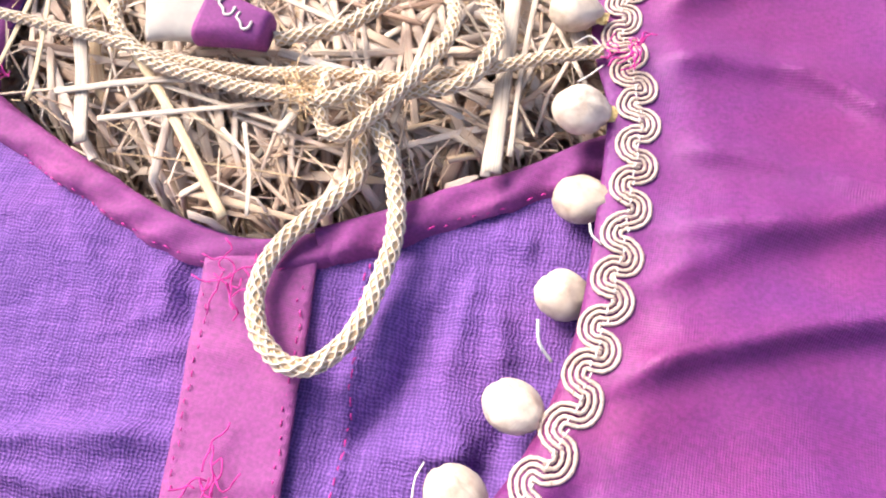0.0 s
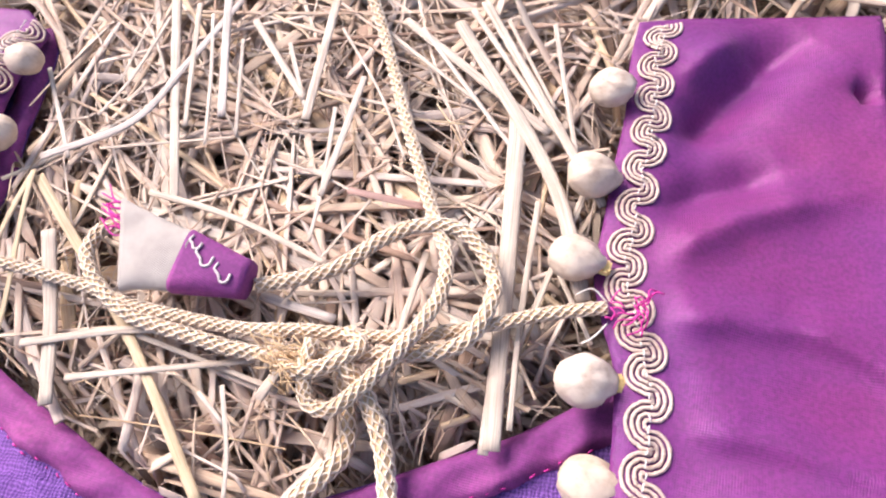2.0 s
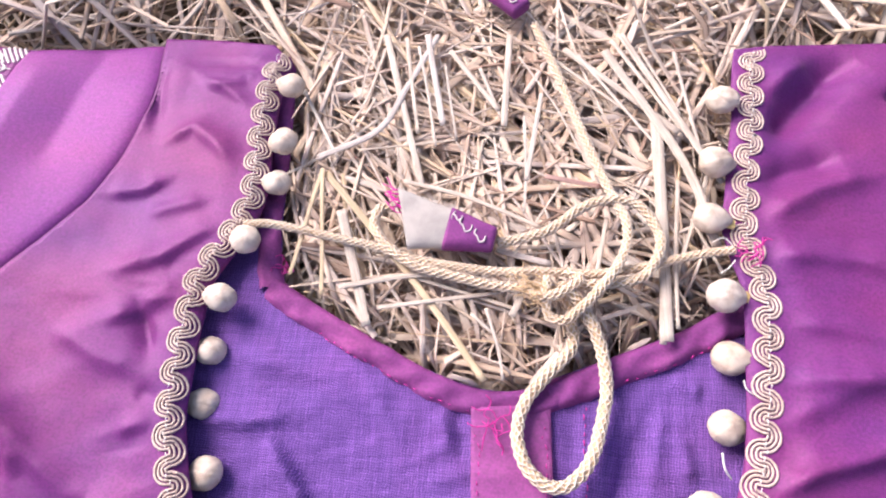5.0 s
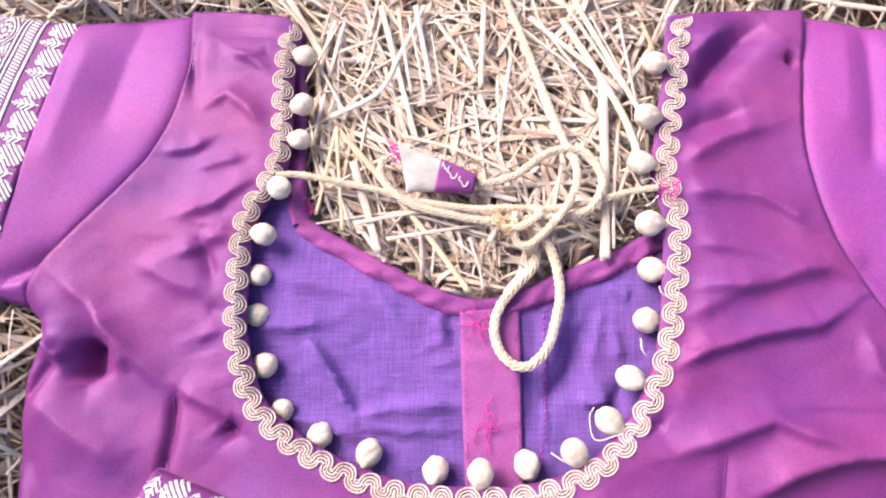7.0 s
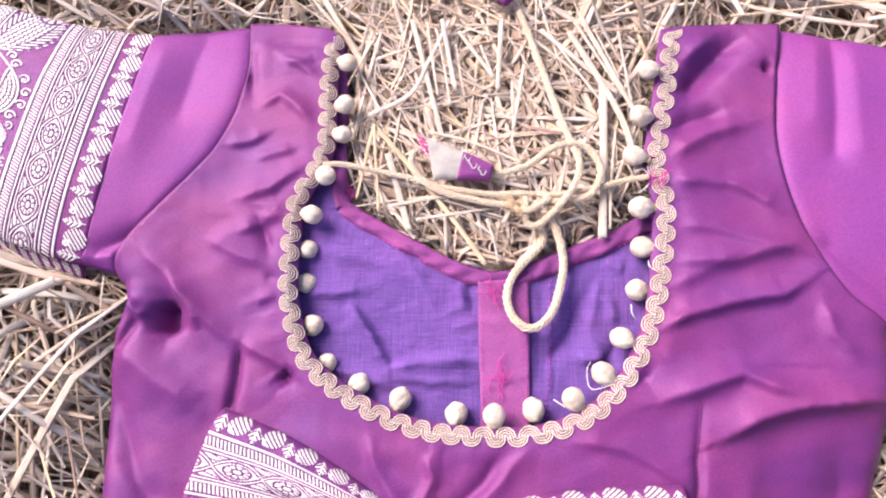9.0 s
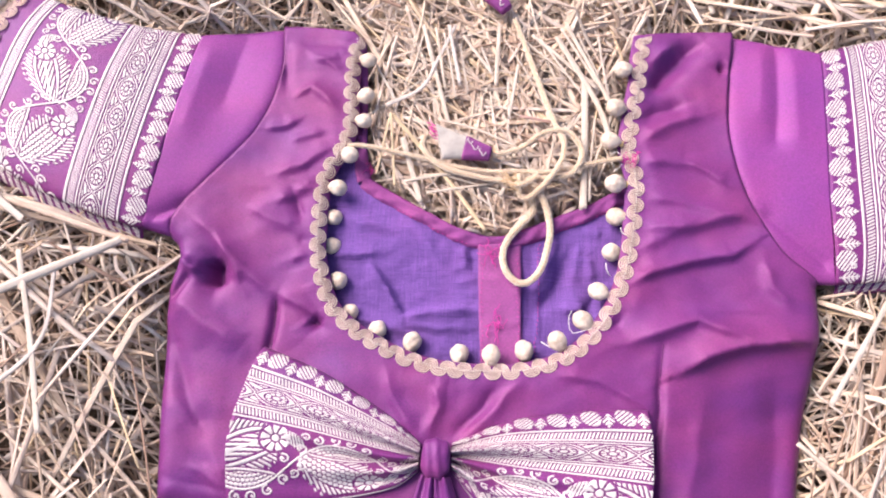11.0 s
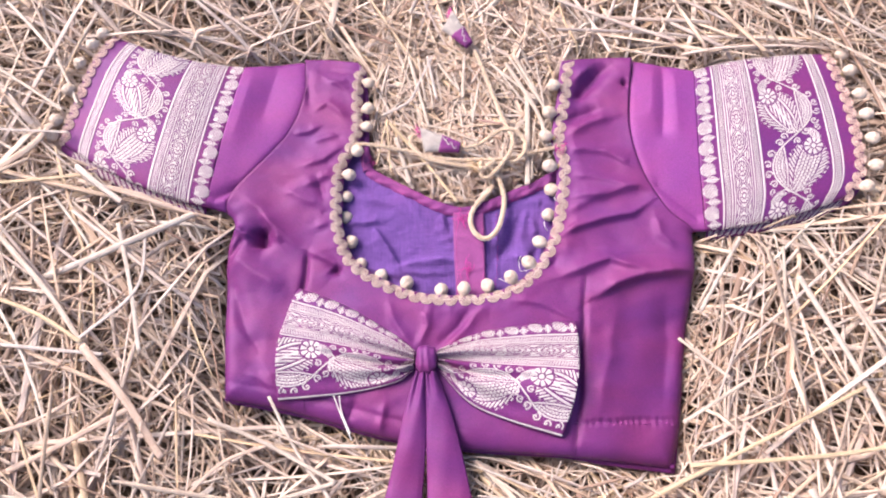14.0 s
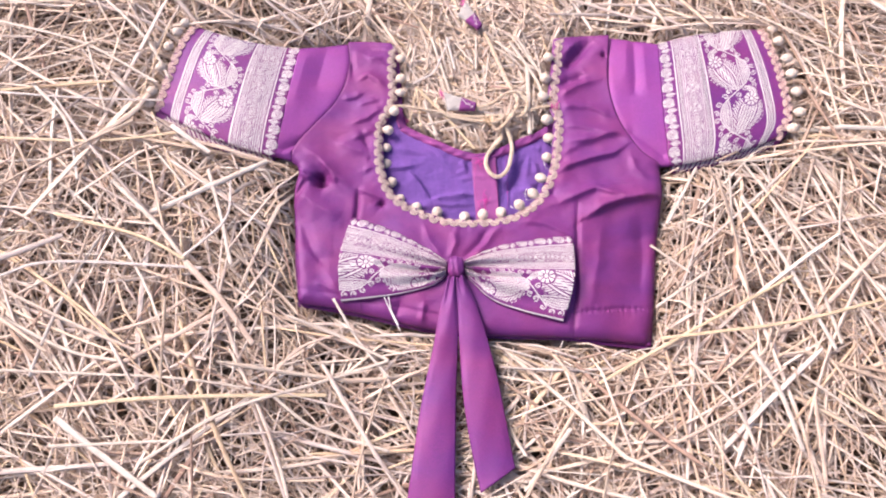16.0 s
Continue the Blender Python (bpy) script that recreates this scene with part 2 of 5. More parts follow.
def sheet(name, outline, height, material, step=0.003, thick=0.0008):
    """A piece of cloth: an outline filled with a fine, slightly irregular net, laid at a height that varies."""
    from mathutils.geometry import delaunay_2d_cdt
    o = np.asarray(outline, float)
    rng = np.random.default_rng(3)
    lo, hi = o.min(0), o.max(0)
    gx, gy = np.meshgrid(np.arange(lo[0], hi[0], step), np.arange(lo[1], hi[1], step * 0.87))
    gx = gx + (np.arange(gx.shape[0])[:, None] % 2) * step / 2
    q = np.stack([gx.ravel(), gy.ravel()], -1) + rng.uniform(-0.15, 0.15, (gx.size, 2)) * step
    q = q[inside(q[:, 0], q[:, 1], o)]
    q = q[line_distance(q[:, 0], q[:, 1], np.vstack([o, o[:1]])) > step * 0.45]
    n = len(o)
    v, _, f, *_ = delaunay_2d_cdt([Vector(p) for p in np.vstack([o, q])], [], [list(range(n))], 1, 1e-7)
    xy = np.array([tuple(p) for p in v])
    z = height(xy[:, 0], xy[:, 1])
    f = [t if (xy[t[1]][0] - xy[t[0]][0]) * (xy[t[2]][1] - xy[t[0]][1]) - (xy[t[1]][1] - xy[t[0]][1]) * (xy[t[2]][0] - xy[t[0]][0]) > 0 else t[::-1] for t in f]
    me = mesh_from(name, np.column_stack([xy, z]), f, material)
    return me


def thicken(ob, thick=0.0009):
    m = ob.modifiers.new("thickness", "SOLIDIFY")
    m.thickness, m.offset = thick, -1.0
    return ob


def grid(name, fn, nu, nv, material):
    """A cloth patch from fn(u, v)."""
    u, v = np.meshgrid(np.linspace(0, 1, nu), np.linspace(0, 1, nv))
    p = fn(u.ravel(), v.ravel())
    f = []
    for j in range(nv - 1):
        for i in range(nu - 1):
            a = j * nu + i
            f.append((a, a + 1, a + nu + 1, a + nu))
    p0, p1, p2 = p[0], p[1], p[nu]
    if np.cross(p1 - p0, p2 - p0)[2] < 0:
        f = [t[::-1] for t in f]
    return mesh_from(name, p, f, material)


def tube_data(path, radius, sides=6, flat=1.0, cap=True):
    """Verts and faces of a tube along a 3D path; radius: a number or one for each point."""
    p = np.asarray(path, float)
    n = len(p)
    r = np.broadcast_to(radius, (n,))
    d = np.gradient(p, axis=0)
    d /= np.linalg.norm(d, axis=1, keepdims=True) + 1e-12
    up = np.tile([0.0, 0.0, 1.0], (n, 1))
    up[np.abs(d[:, 2]) > 0.95] = (1, 0, 0)
    s = np.cross(d, up)
    s /= np.linalg.norm(s, axis=1, keepdims=True)
    t = np.cross(s, d)
    a = np.arange(sides) * 2 * math.pi / sides
    v = p[:, None] + r[:, None, None] * (np.cos(a)[None, :, None] * s[:, None] + flat * np.sin(a)[None, :, None] * t[:, None])
    f = [(i * sides + k, i * sides + (k + 1) % sides, (i + 1) * sides + (k + 1) % sides, (i + 1) * sides + k) for i in range(n - 1) for k in range(sides)]
    if cap:
        f += [tuple(range(sides))[::-1], tuple((n - 1) * sides + k for k in range(sides))]
    return v.reshape(-1, 3), f


def joined(name, pieces, material):
    verts, faces, base = [], [], 0
    for v, f in pieces:
        verts.append(v)
        faces += [tuple(i + base for i in t) for t in f]
        base += len(v)
    return mesh_from(name, np.vstack(verts), faces, material)


def side_of(p):
    """Unit normals in the plane, to the left of a 2D or 3D line."""
    d = np.gradient(np.asarray(p, float)[:, :2], axis=0)
    d /= np.linalg.norm(d, axis=1, keepdims=True) + 1e-12
    return np.stack([-d[:, 1], d[:, 0]], -1)


# ---- the blouse's plan ----
NECK = [(-0.0870, 0.1640), (-0.0893, 0.1400), (-0.0895, 0.1150), (-0.0885, 0.0940), (-0.0920, 0.0770), (-0.0995, 0.0635), (-0.1055, 0.0500),
        (-0.1072, 0.0310), (-0.1073, 0.0120), (-0.1066, -0.0064), (-0.1015, -0.0270), (-0.0940, -0.0446), (-0.0775, -0.0600), (-0.0580, -0.0715),
        (-0.0400, -0.0795), (-0.0227, -0.0842), (-0.0030, -0.0865), (0.0198, -0.0870), (0.0390, -0.0855), (0.0590, -0.0800), (0.0760, -0.0700),
        (0.0890, -0.0560), (0.0990, -0.0400), (0.1060, -0.0220), (0.1108, -0.0040), (0.1145, 0.0160), (0.1170, 0.0340), (0.1175, 0.0500),
        (0.1150, 0.0630), (0.1135, 0.0750), (0.1160, 0.0870), (0.1190, 0.1040), (0.1233, 0.1240), (0.1257, 0.1445), (0.1295, 0.1620)]
NECK_LINE = spline(NECK, 0.001)
_side = side_of(NECK_LINE)
_g = np.linspace(0, 1, len(NECK_LINE))
NECK_EDGE = NECK_LINE + _side * (0.0058 - 0.0006 * smooth(0.35, 0.6, _g) + 0.0026 * smooth(0.70, 0.80, _g))[:, None]

SEAM_L = [(-0.1460, 0.1785), (-0.1438, 0.1340), (-0.1600, 0.0870), (-0.2060, 0.0280), (-0.2146, 0.0052)]
SEAM_R = [(0.1928, 0.1640), (0.1835, 0.0950), (0.1900, 0.0420), (0.2090, -0.0020), (0.2330, -0.0258)]
SIDE_L = [(-0.2146, 0.0052), (-0.2060, -0.0075), (-0.2105, -0.0400), (-0.2072, -0.1100), (-0.2023, -0.1753)]
HEM = [(-0.2023, -0.1753), (-0.1410, -0.1867), (-0.0548, -0.2107), (0.0136, -0.2206), (0.1018, -0.2278), (0.1960, -0.2385)]
SIDE_R = [(0.1960, -0.2385), (0.2065, -0.2015), (0.2203, -0.1228), (0.2311, -0.0612), (0.2330, -0.0258)]
OUTER = np.vstack([spline(SIDE_L, 0.003), spline(HEM, 0.003)[1:], spline(SIDE_R, 0.003)[1:]])
FRONT = np.vstack([spline(SEAM_L, 0.003)[:-1], OUTER[:-1], spline(SEAM_R, 0.003)[::-1], [(0.166, 0.1665), (0.1385, 0.1660)],
                   NECK_EDGE[::-3], [(-0.0905, 0.1720), (-0.118, 0.1775)]])

def tucks(x, y, rows):
    """Folds along lines: height, breadth of the gentle side (left of the line) and of the steep side, all in millimetres."""
    h = np.zeros(np.shape(x))
    for pts, amp, wide, steep in rows:
        p = np.asarray(pts, float)
        run = np.concatenate([[0], np.cumsum(np.linalg.norm(np.diff(p, axis=0), axis=1))])
        best, side, at = np.full(np.shape(x), 9.0), np.ones(np.shape(x)), np.zeros(np.shape(x))
        for k, (a, b) in enumerate(zip(p[:-1], p[1:])):
            d = b - a
            t = np.clip(((x - a[0]) * d[0] + (y - a[1]) * d[1]) / (d @ d + 1e-12), 0, 1)
            gap = np.hypot(x - a[0] - t * d[0], y - a[1] - t * d[1])
            near = gap < best
            best = np.where(near, gap, best)
            side = np.where(near, np.sign(d[0] * (y - a[1]) - d[1] * (x - a[0])), side)
            at = np.where(near, (run[k] + t * (run[k + 1] - run[k])) / run[-1], at)
        width = np.where(side > 0, wide, steep) * 0.001
        ends = np.clip(0.25 + 3.5 * np.minimum(at, 1 - at), 0, 1)
        h = h + amp * 0.001 * ends * np.exp(-(np.sqrt(best * best + 4e-7) / width) ** 1.4)
    return h


LEFT_TUCKS = [
    ([(-0.1525, 0.0884), (-0.1365, 0.0906), (-0.1271, 0.0964)], 1.9, 7, 1.8), ([(-0.1394, 0.0534), (-0.1222, 0.0589), (-0.1084, 0.0688), (-0.0976, 0.0753)], 2.1, 8, 2),
    ([(-0.2014, 0.0249), (-0.1781, 0.0022), (-0.1580, -0.0188), (-0.1350, -0.0365)], 2.4, 12, 4), ([(-0.1767, 0.0022), (-0.1657, -0.0159), (-0.1596, -0.0308)], 3.2, 6, 3),
    ([(-0.1790, -0.0100), (-0.1765, -0.0330)], -11.0, 6, 7), ([(-0.2070, -0.0375), (-0.1853, -0.0545), (-0.1546, -0.0740)], 2.4, 10, 9),
    ([(-0.2030, -0.0110), (-0.1960, -0.0190), (-0.1880, -0.0200)], 3.5, 4, 3), ([(-0.1080, -0.0520), (-0.1010, -0.0580)], -5.5, 5, 5),
    ([(-0.1320, -0.0365), (-0.1129, -0.0451), (-0.1002, -0.0536)], 2.0, 7, 2), ([(-0.1335, -0.0380), (-0.1345, -0.0600), (-0.1365, -0.0800)], -3.5, 3, 2)]
LEFT_CREASES = [
    ([(-0.1236, 0.1521), (-0.0950, 0.1330)], 1.5, 6, 2), ([(-0.1289, 0.0441), (-0.1226, 0.0279), (-0.1186, 0.0184)], -2.4, 4, 4), ([(-0.1388, 0.0312), (-0.1206, 0.0408), (-0.1080, 0.0440)], 1.9, 6, 2.5),
    ([(-0.1323, 0.1158), (-0.1177, 0.1227), (-0.0998, 0.1064)], 1.8, 6, 2.5), ([(-0.1210, 0.0040), (-0.1100, 0.0010)], -1.4, 3, 3), ([(-0.1250, -0.0120), (-0.1120, -0.0080)], 1.3, 5, 2),
    ([(-0.1420, 0.1620), (-0.1400, 0.1250)], -2.4, 4, 3), ([(-0.2080, -0.0440), (-0.1960, -0.0200)], -3.2, 3, 4), ([(-0.1330, 0.0780), (-0.1080, 0.0860)], 1.4, 5, 2), ([(-0.1180, 0.1450), (-0.0990, 0.1480)], 1.2, 5, 2),
    ([(-0.1600, 0.0280), (-0.1350, 0.0150), (-0.1200, 0.0100)], 1.6, 8, 4)]
RIGHT_TUCKS = [
    ([(0.1240, 0.1175), (0.1402, 0.1276), (0.1608, 0.1516), (0.1736, 0.1580)], -6.5, 8, 8), ([(0.1317, 0.1383), (0.1518, 0.1555)], 2.6, 6, 4), ([(0.1194, 0.0939), (0.1351, 0.1003), (0.1569, 0.1066)], -4.0, 7, 7),
    ([(0.1214, 0.0774), (0.1434, 0.0902), (0.1679, 0.0962)], 2.8, 8, 4), ([(0.1500, 0.0609), (0.1667, 0.0527), (0.1799, 0.0430)], 2.1, 8, 1.8), ([(0.1202, 0.0596), (0.1382, 0.0610), (0.1555, 0.0570)], 2.2, 8, 3),
    ([(0.1216, 0.0360), (0.1473, 0.0297), (0.1802, 0.0187)], 1.9, 9, 3), ([(0.1199, 0.0136), (0.1514, 0.0121), (0.1856, 0.0205), (0.1959, 0.0159)], 3.0, 10, 3)]
RIGHT_CREASES = [
    ([(0.1001, -0.0322), (0.1263, -0.0192), (0.1494, -0.0119), (0.1774, -0.0077), (0.1945, 0.0022)], 3.8, 10, 2.4), ([(0.1073, -0.0062), (0.1339, 0.0056), (0.1608, 0.0205)], 1.7, 8, 4), ([(0.1546, -0.0457), (0.1993, -0.0455)], 0.9, 5, 1.5),
    ([(0.1063, -0.0680), (0.1316, -0.0583), (0.1512, -0.0526), (0.1694, -0.0592), (0.1844, -0.0644)], 3.6, 9, 2.8), ([(0.0970, -0.0500), (0.1020, -0.0550)], -4.5, 5, 5),
    ([(0.1375, -0.0875), (0.1571, -0.0762), (0.1839, -0.0688), (0.2274, -0.0650)], 6.0, 13, 2.4), ([(0.1981, -0.0122), (0.2013, -0.0291), (0.2123, -0.0427)], 2.2, 5, 3), ([(0.1800, 0.1344), (0.1860, 0.1340)], -5.0, 3, 3)]
LOWER_TUCKS = [
    ([(-0.2057, -0.0500), (-0.1984, -0.0787), (-0.1890, -0.1066), (-0.1679, -0.1427)], -3.6, 10, 11), ([(-0.1979, -0.1068), (-0.1731, -0.1338), (-0.1522, -0.1691)], 2.2, 12, 8), ([(-0.1848, -0.1518), (-0.1712, -0.1561), (-0.1519, -0.1734)], 1.1, 4, 2),
    ([(-0.0217, -0.0966), (-0.0169, -0.1105), (-0.0250, -0.1286)], 2.2, 4, 4), ([(0.0200, -0.0967), (0.0107, -0.1105), (-0.0076, -0.1286)], -2.2, 4, 4), ([(-0.0547, -0.0872), (-0.0495, -0.1059), (-0.0328, -0.1286)], 1.8, 6, 3)]
LOWER_CREASES = [
    ([(0.0571, -0.0874), (0.0890, -0.0921), (0.1198, -0.1104)], 1.8, 6, 2.2), ([(0.0433, -0.0827), (0.0199, -0.1105), (-0.0030, -0.1308)], 1.8, 5, 3), ([(0.2014, -0.0882), (0.2013, -0.1328), (0.1921, -0.1837)], -2.0, 10, 10),
    ([(0.1567, -0.0968), (0.1438, -0.1501), (0.1322, -0.1925)], 1.6, 9, 9), ([(0.1300, -0.0660), (0.1210, -0.1450), (0.1105, -0.2260)], -2.8, 2.6, 2.6), ([(0.1102, -0.2001), (0.1488, -0.1985), (0.2030, -0.1971)], -1.5, 2, 2),
    ([(-0.2000, -0.1580), (-0.1400, -0.1700), (-0.0500, -0.1940), (0.0140, -0.2040)], -1.2, 2.2, 2.2), ([(-0.0600, -0.2050), (-0.0560, -0.1800)], 2.0, 4, 3), ([(-0.0900, -0.1960), (-0.0840, -0.1760)], -2.0, 4, 4)]
FRONT_TUCKS = LEFT_TUCKS + LEFT_CREASES + RIGHT_TUCKS + RIGHT_CREASES + LOWER_TUCKS + LOWER_CREASES


def gathers(x, y):
    """Fine puckers that run out from the neckline's seam."""
    p = NECK_LINE[::6]
    gap, at = np.full(x.shape, 9.0), np.zeros(x.shape)
    for k, (a, b) in enumerate(p):
        d = np.hypot(x - a, y - b)
        at = np.where(d < gap, k * 0.006, at)
        gap = np.minimum(gap, d)
    at = at + 0.25 * gap * np.sin(at * 31)
    h = (1 - np.abs(np.sin(at * 150 + 2 * np.sin(at * 37)))) ** 1.6 * (0.5 + 0.5 * np.sin(at * 61 + 1)) - 0.6 * (1 - np.abs(np.sin(at * 97 + 1.5 * np.sin(at * 53 + 2)))) ** 2 * (0.5 + 0.5 * np.sin(at * 43))
    return h * smooth(0.003, 0.012, gap) * np.exp(-gap / (0.016 + 0.012 * np.sin(at * 71)))


def front_z(x, y):
    x, y = np.asarray(x, float), np.asarray(y, float)
    d = line_distance(x, y, OUTER[::3])
    z = elev(x, y) + 0.0035 - 0.010 * np.exp(-d / 0.005)
    wide = smooth(0.003, 0.016, line_distance(x, y, NECK_LINE[::8]))
    z = z + tucks(x + ripple(y, x, 0.03, 0.0012), y + ripple(x, y, 0.035, 0.0012), FRONT_TUCKS) * (0.40 + 1.30 * wide)
    z = z + 0.0022 * gathers(x, y) + ripple(x, y, 0.050, 0.0013) * wide + ripple(y, x, 0.022, 0.00045, 1.0) + ripple(x, y, 0.017, 0.00018, 1.9, 0.8) * wide
    z = z - (0.0042 - 0.0026 * smooth(0.09, 0.105, x)) * np.exp(-(line_distance(x, y, NECK_EDGE[::6]) / 0.0034) ** 1.5)
    z = z - 0.016 * smooth(0.120, 0.225, x) * smooth(-0.060, -0.120, y)
    z = z + 0.0006 * np.sin(x * 1050 + 2.0 * np.sin(x * 160)) * np.exp(-((y + 0.1985) / 0.0045) ** 2) * smooth(0.105, 0.125, x)
    top = smooth(0.145, 0.185, y)
    return z - 0.005 * top


blouse = tagged(new("blouse"), "purple silk blouse with cream trim lying on straw", "blouse")

front = thicken(part("front_panel", sheet("front_panel", FRONT, front_z, SILK, 0.0018), blouse, "shot purple silk front with wide round neckline"))

# ---- the back's inside, seen through the neckline ----
BAND_TOP = [(-0.0822, 0.1700), (-0.0795, 0.1350), (-0.0783, 0.1000), (-0.0765, 0.0720), (-0.0725, 0.0530), (-0.0500, 0.0395), (-0.0298, 0.0283), (-0.0109, 0.0180), (0.0065, 0.0118), (0.0205, 0.0100), (0.0330, 0.0125),
            (0.0400, 0.0160), (0.0621, 0.0243), (0.0862, 0.0339), (0.1027, 0.0427), (0.1180, 0.0500)]
LINING_TUCKS = [
    ([(-0.0998, -0.0047), (-0.0806, -0.0050), (-0.0616, -0.0034)], 1.8, 7, 1.6), ([(-0.0464, -0.0492), (-0.0504, -0.0409), (-0.0606, -0.0227), (-0.0724, -0.0088)], 3.6, 9, 2.0), ([(-0.0464, -0.0492), (-0.0288, -0.0452), (0.0061, -0.0434)], 3.2, 3, 5),
    ([(-0.0437, -0.0542), (-0.0194, -0.0569), (0.0062, -0.0566)], 1.4, 5, 2), ([(0.0693, -0.0039), (0.0652, -0.0161), (0.0573, -0.0312), (0.0466, -0.0446)], -3.2, 5, 5), ([(0.0644, -0.0430), (0.0822, -0.0414)], 2.6, 5, 3),
    ([(-0.0937, -0.0442), (-0.0683, -0.0529), (-0.0435, -0.0601)], 1.8, 6, 2.5), ([(-0.0471, 0.0313), (-0.0304, 0.0087), (-0.0172, -0.0164)], 1.0, 7, 3), ([(-0.0920, 0.0217), (-0.0529, 0.0151), (-0.0269, -0.0040)], 1.3, 9, 4)]
LINING_CREASES = [
    ([(0.0838, -0.0039), (0.0860, -0.0221)], 1.6, 4, 3), ([(0.0011, 0.0055), (0.0028, -0.0163)], -1.2, 3, 3), ([(0.0565, -0.0039), (0.0528, -0.0312)], 1.3, 5, 4), ([(0.0815, 0.0148), (0.0934, 0.0085)], 1.4, 5, 2),
    ([(0.0445, 0.0020), (0.0430, -0.0500)], -0.7, 2.5, 2.5), ([(0.0600, 0.0040), (0.0560, -0.0400)], 0.8, 4, 2), ([(0.0690, 0.0080), (0.0640, -0.0200)], 0.8, 4, 2), ([(-0.0100, -0.0040), (0.0040, -0.0060)], 0.6, 3, 1.5),
    ([(-0.0120, -0.0140), (0.0040, -0.0120)], 0.7, 3, 1.5), ([(-0.0080, -0.0240), (0.0050, -0.0220)], 0.6, 3, 1.5),
    ([(0.0495, 0.0040), (0.0490, -0.0750)], 0.9, 1.4, 1.2), ([(0.0780, 0.0040), (0.0720, -0.0250)], 1.6, 5, 3), ([(-0.0060, 0.0020), (-0.0020, -0.0120)], 1.2, 4, 2), ([(0.0900, -0.0300), (0.0760, -0.0580)], -2.5, 5, 5)]


def lining_z(x, y):
    x, y = np.asarray(x, float), np.asarray(y, float)
    return -0.0090 - 0.0048 * smooth(0.025, -0.05, y) + 2.3 * tucks(x + ripple(y, x, 0.02, 0.0010), y + ripple(x, y, 0.02, 0.0010), LINING_TUCKS + LINING_CREASES) + ripple(x, y, 0.028, 0.0009) + ripple(y, x, 0.011, 0.0003)


_low = NECK_LINE + -_side * 0.016
_low = _low[(_low[:, 1] < 0.150)]
_band_mid = spline(BAND_TOP, 0.002) - 0
LINING_OUTLINE = np.vstack([_band_mid[2:-4], [(0.128, 0.040)], _low[(_low[:, 0] > 0.0) & (_low[:, 1] < 0.035)][::-6], _low[(_low[:, 0] <= 0.0) & (_low[:, 1] < 0.150)][::-6], [(-0.100, 0.168)]])
thicken(part("back_lining", sheet("back_lining", LINING_OUTLINE, lining_z, LINING, 0.0017), blouse, "blue-violet coarse woven cotton lining"))


def band_strip(name, line, width, lift, material, wav=0.0013):
    """A folded strip of cloth along a line, lying to its right."""
    p = spline(line, 0.0016)
    n = -side_of(p)
    rng = np.random.default_rng(8)
    wob = np.convolve(rng.normal(0, 1, len(p) + 8), np.ones(9) / 9, "valid") * 0.0009
    rows = []
    for c in np.linspace(0, 1, 9):
        q = p + n * (width * c + wob * (1 if c > 0.5 else 0.3))[:, None]
        z = lining_z(q[:, 0], q[:, 1]) + lift * (1 - (2 * c - 1) ** 6) + wav * np.sin(np.arange(len(p)) * 0.55 + 6 * c + 2 * np.sin(np.arange(len(p)) * 0.13)) * c + ripple(q[:, 0], q[:, 1], 0.009, 0.0006)
        rows.append(np.column_stack([q, z]))
    v = np.vstack(rows)
    m = len(p)
    f = [(j * m + i, (j + 1) * m + i, (j + 1) * m + i + 1, j * m + i + 1) for j in range(8) for i in range(m - 1)]
    me = mesh_from(name, v, f, material)
    if me.polygons[0].normal.z < 0:
        me.flip_normals()
    return me


_bt = np.array(BAND_TOP)
part("neck_band", band_strip("neck_band", _bt[:5], 0.0105, 0.0026, BAND), blouse, "folded magenta-purple binding of the back neck")
part("neck_band", band_strip("neck_band", [(-0.0760, 0.0560)] + list(_bt[5:11]) + [(0.0385, 0.0140)], 0.0105, 0.0030, BAND), blouse, "folded magenta-purple binding of the back neck")
part("neck_band", band_strip("neck_band", [(0.0345, 0.0138)] + list(_bt[12:]), 0.0120, 0.0040, BAND), blouse, "folded magenta-purple binding of the back neck")

PLK = [(0.0069, 0.0030), (0.0370, 0.0050), (0.0372, -0.0200), (0.0369, -0.0463), (0.0372, -0.0980), (0.0095, -0.0980), (0.0078, -0.0465), (0.0072, -0.0200)]
_plk = np.vstack([np.linspace(a, b, 8, endpoint=False) for a, b in zip(np.array(PLK), np.roll(np.array(PLK), -1, axis=0))])
thicken(part("placket", sheet("placket", _plk, lambda x, y: -0.0059 - 0.0048 * smooth(0.02, -0.05, y) + ripple(x, y, 0.014, 0.0006) + folds(x, y, [([(0.012, -0.020), (0.034, -0.030)], 0.001, 0.003), ([(0.012, -0.060), (0.034, -0.052)], 0.001, 0.003)]), PLACKET, 0.0018), blouse, "pink-magenta placket strip"), 0.0014)


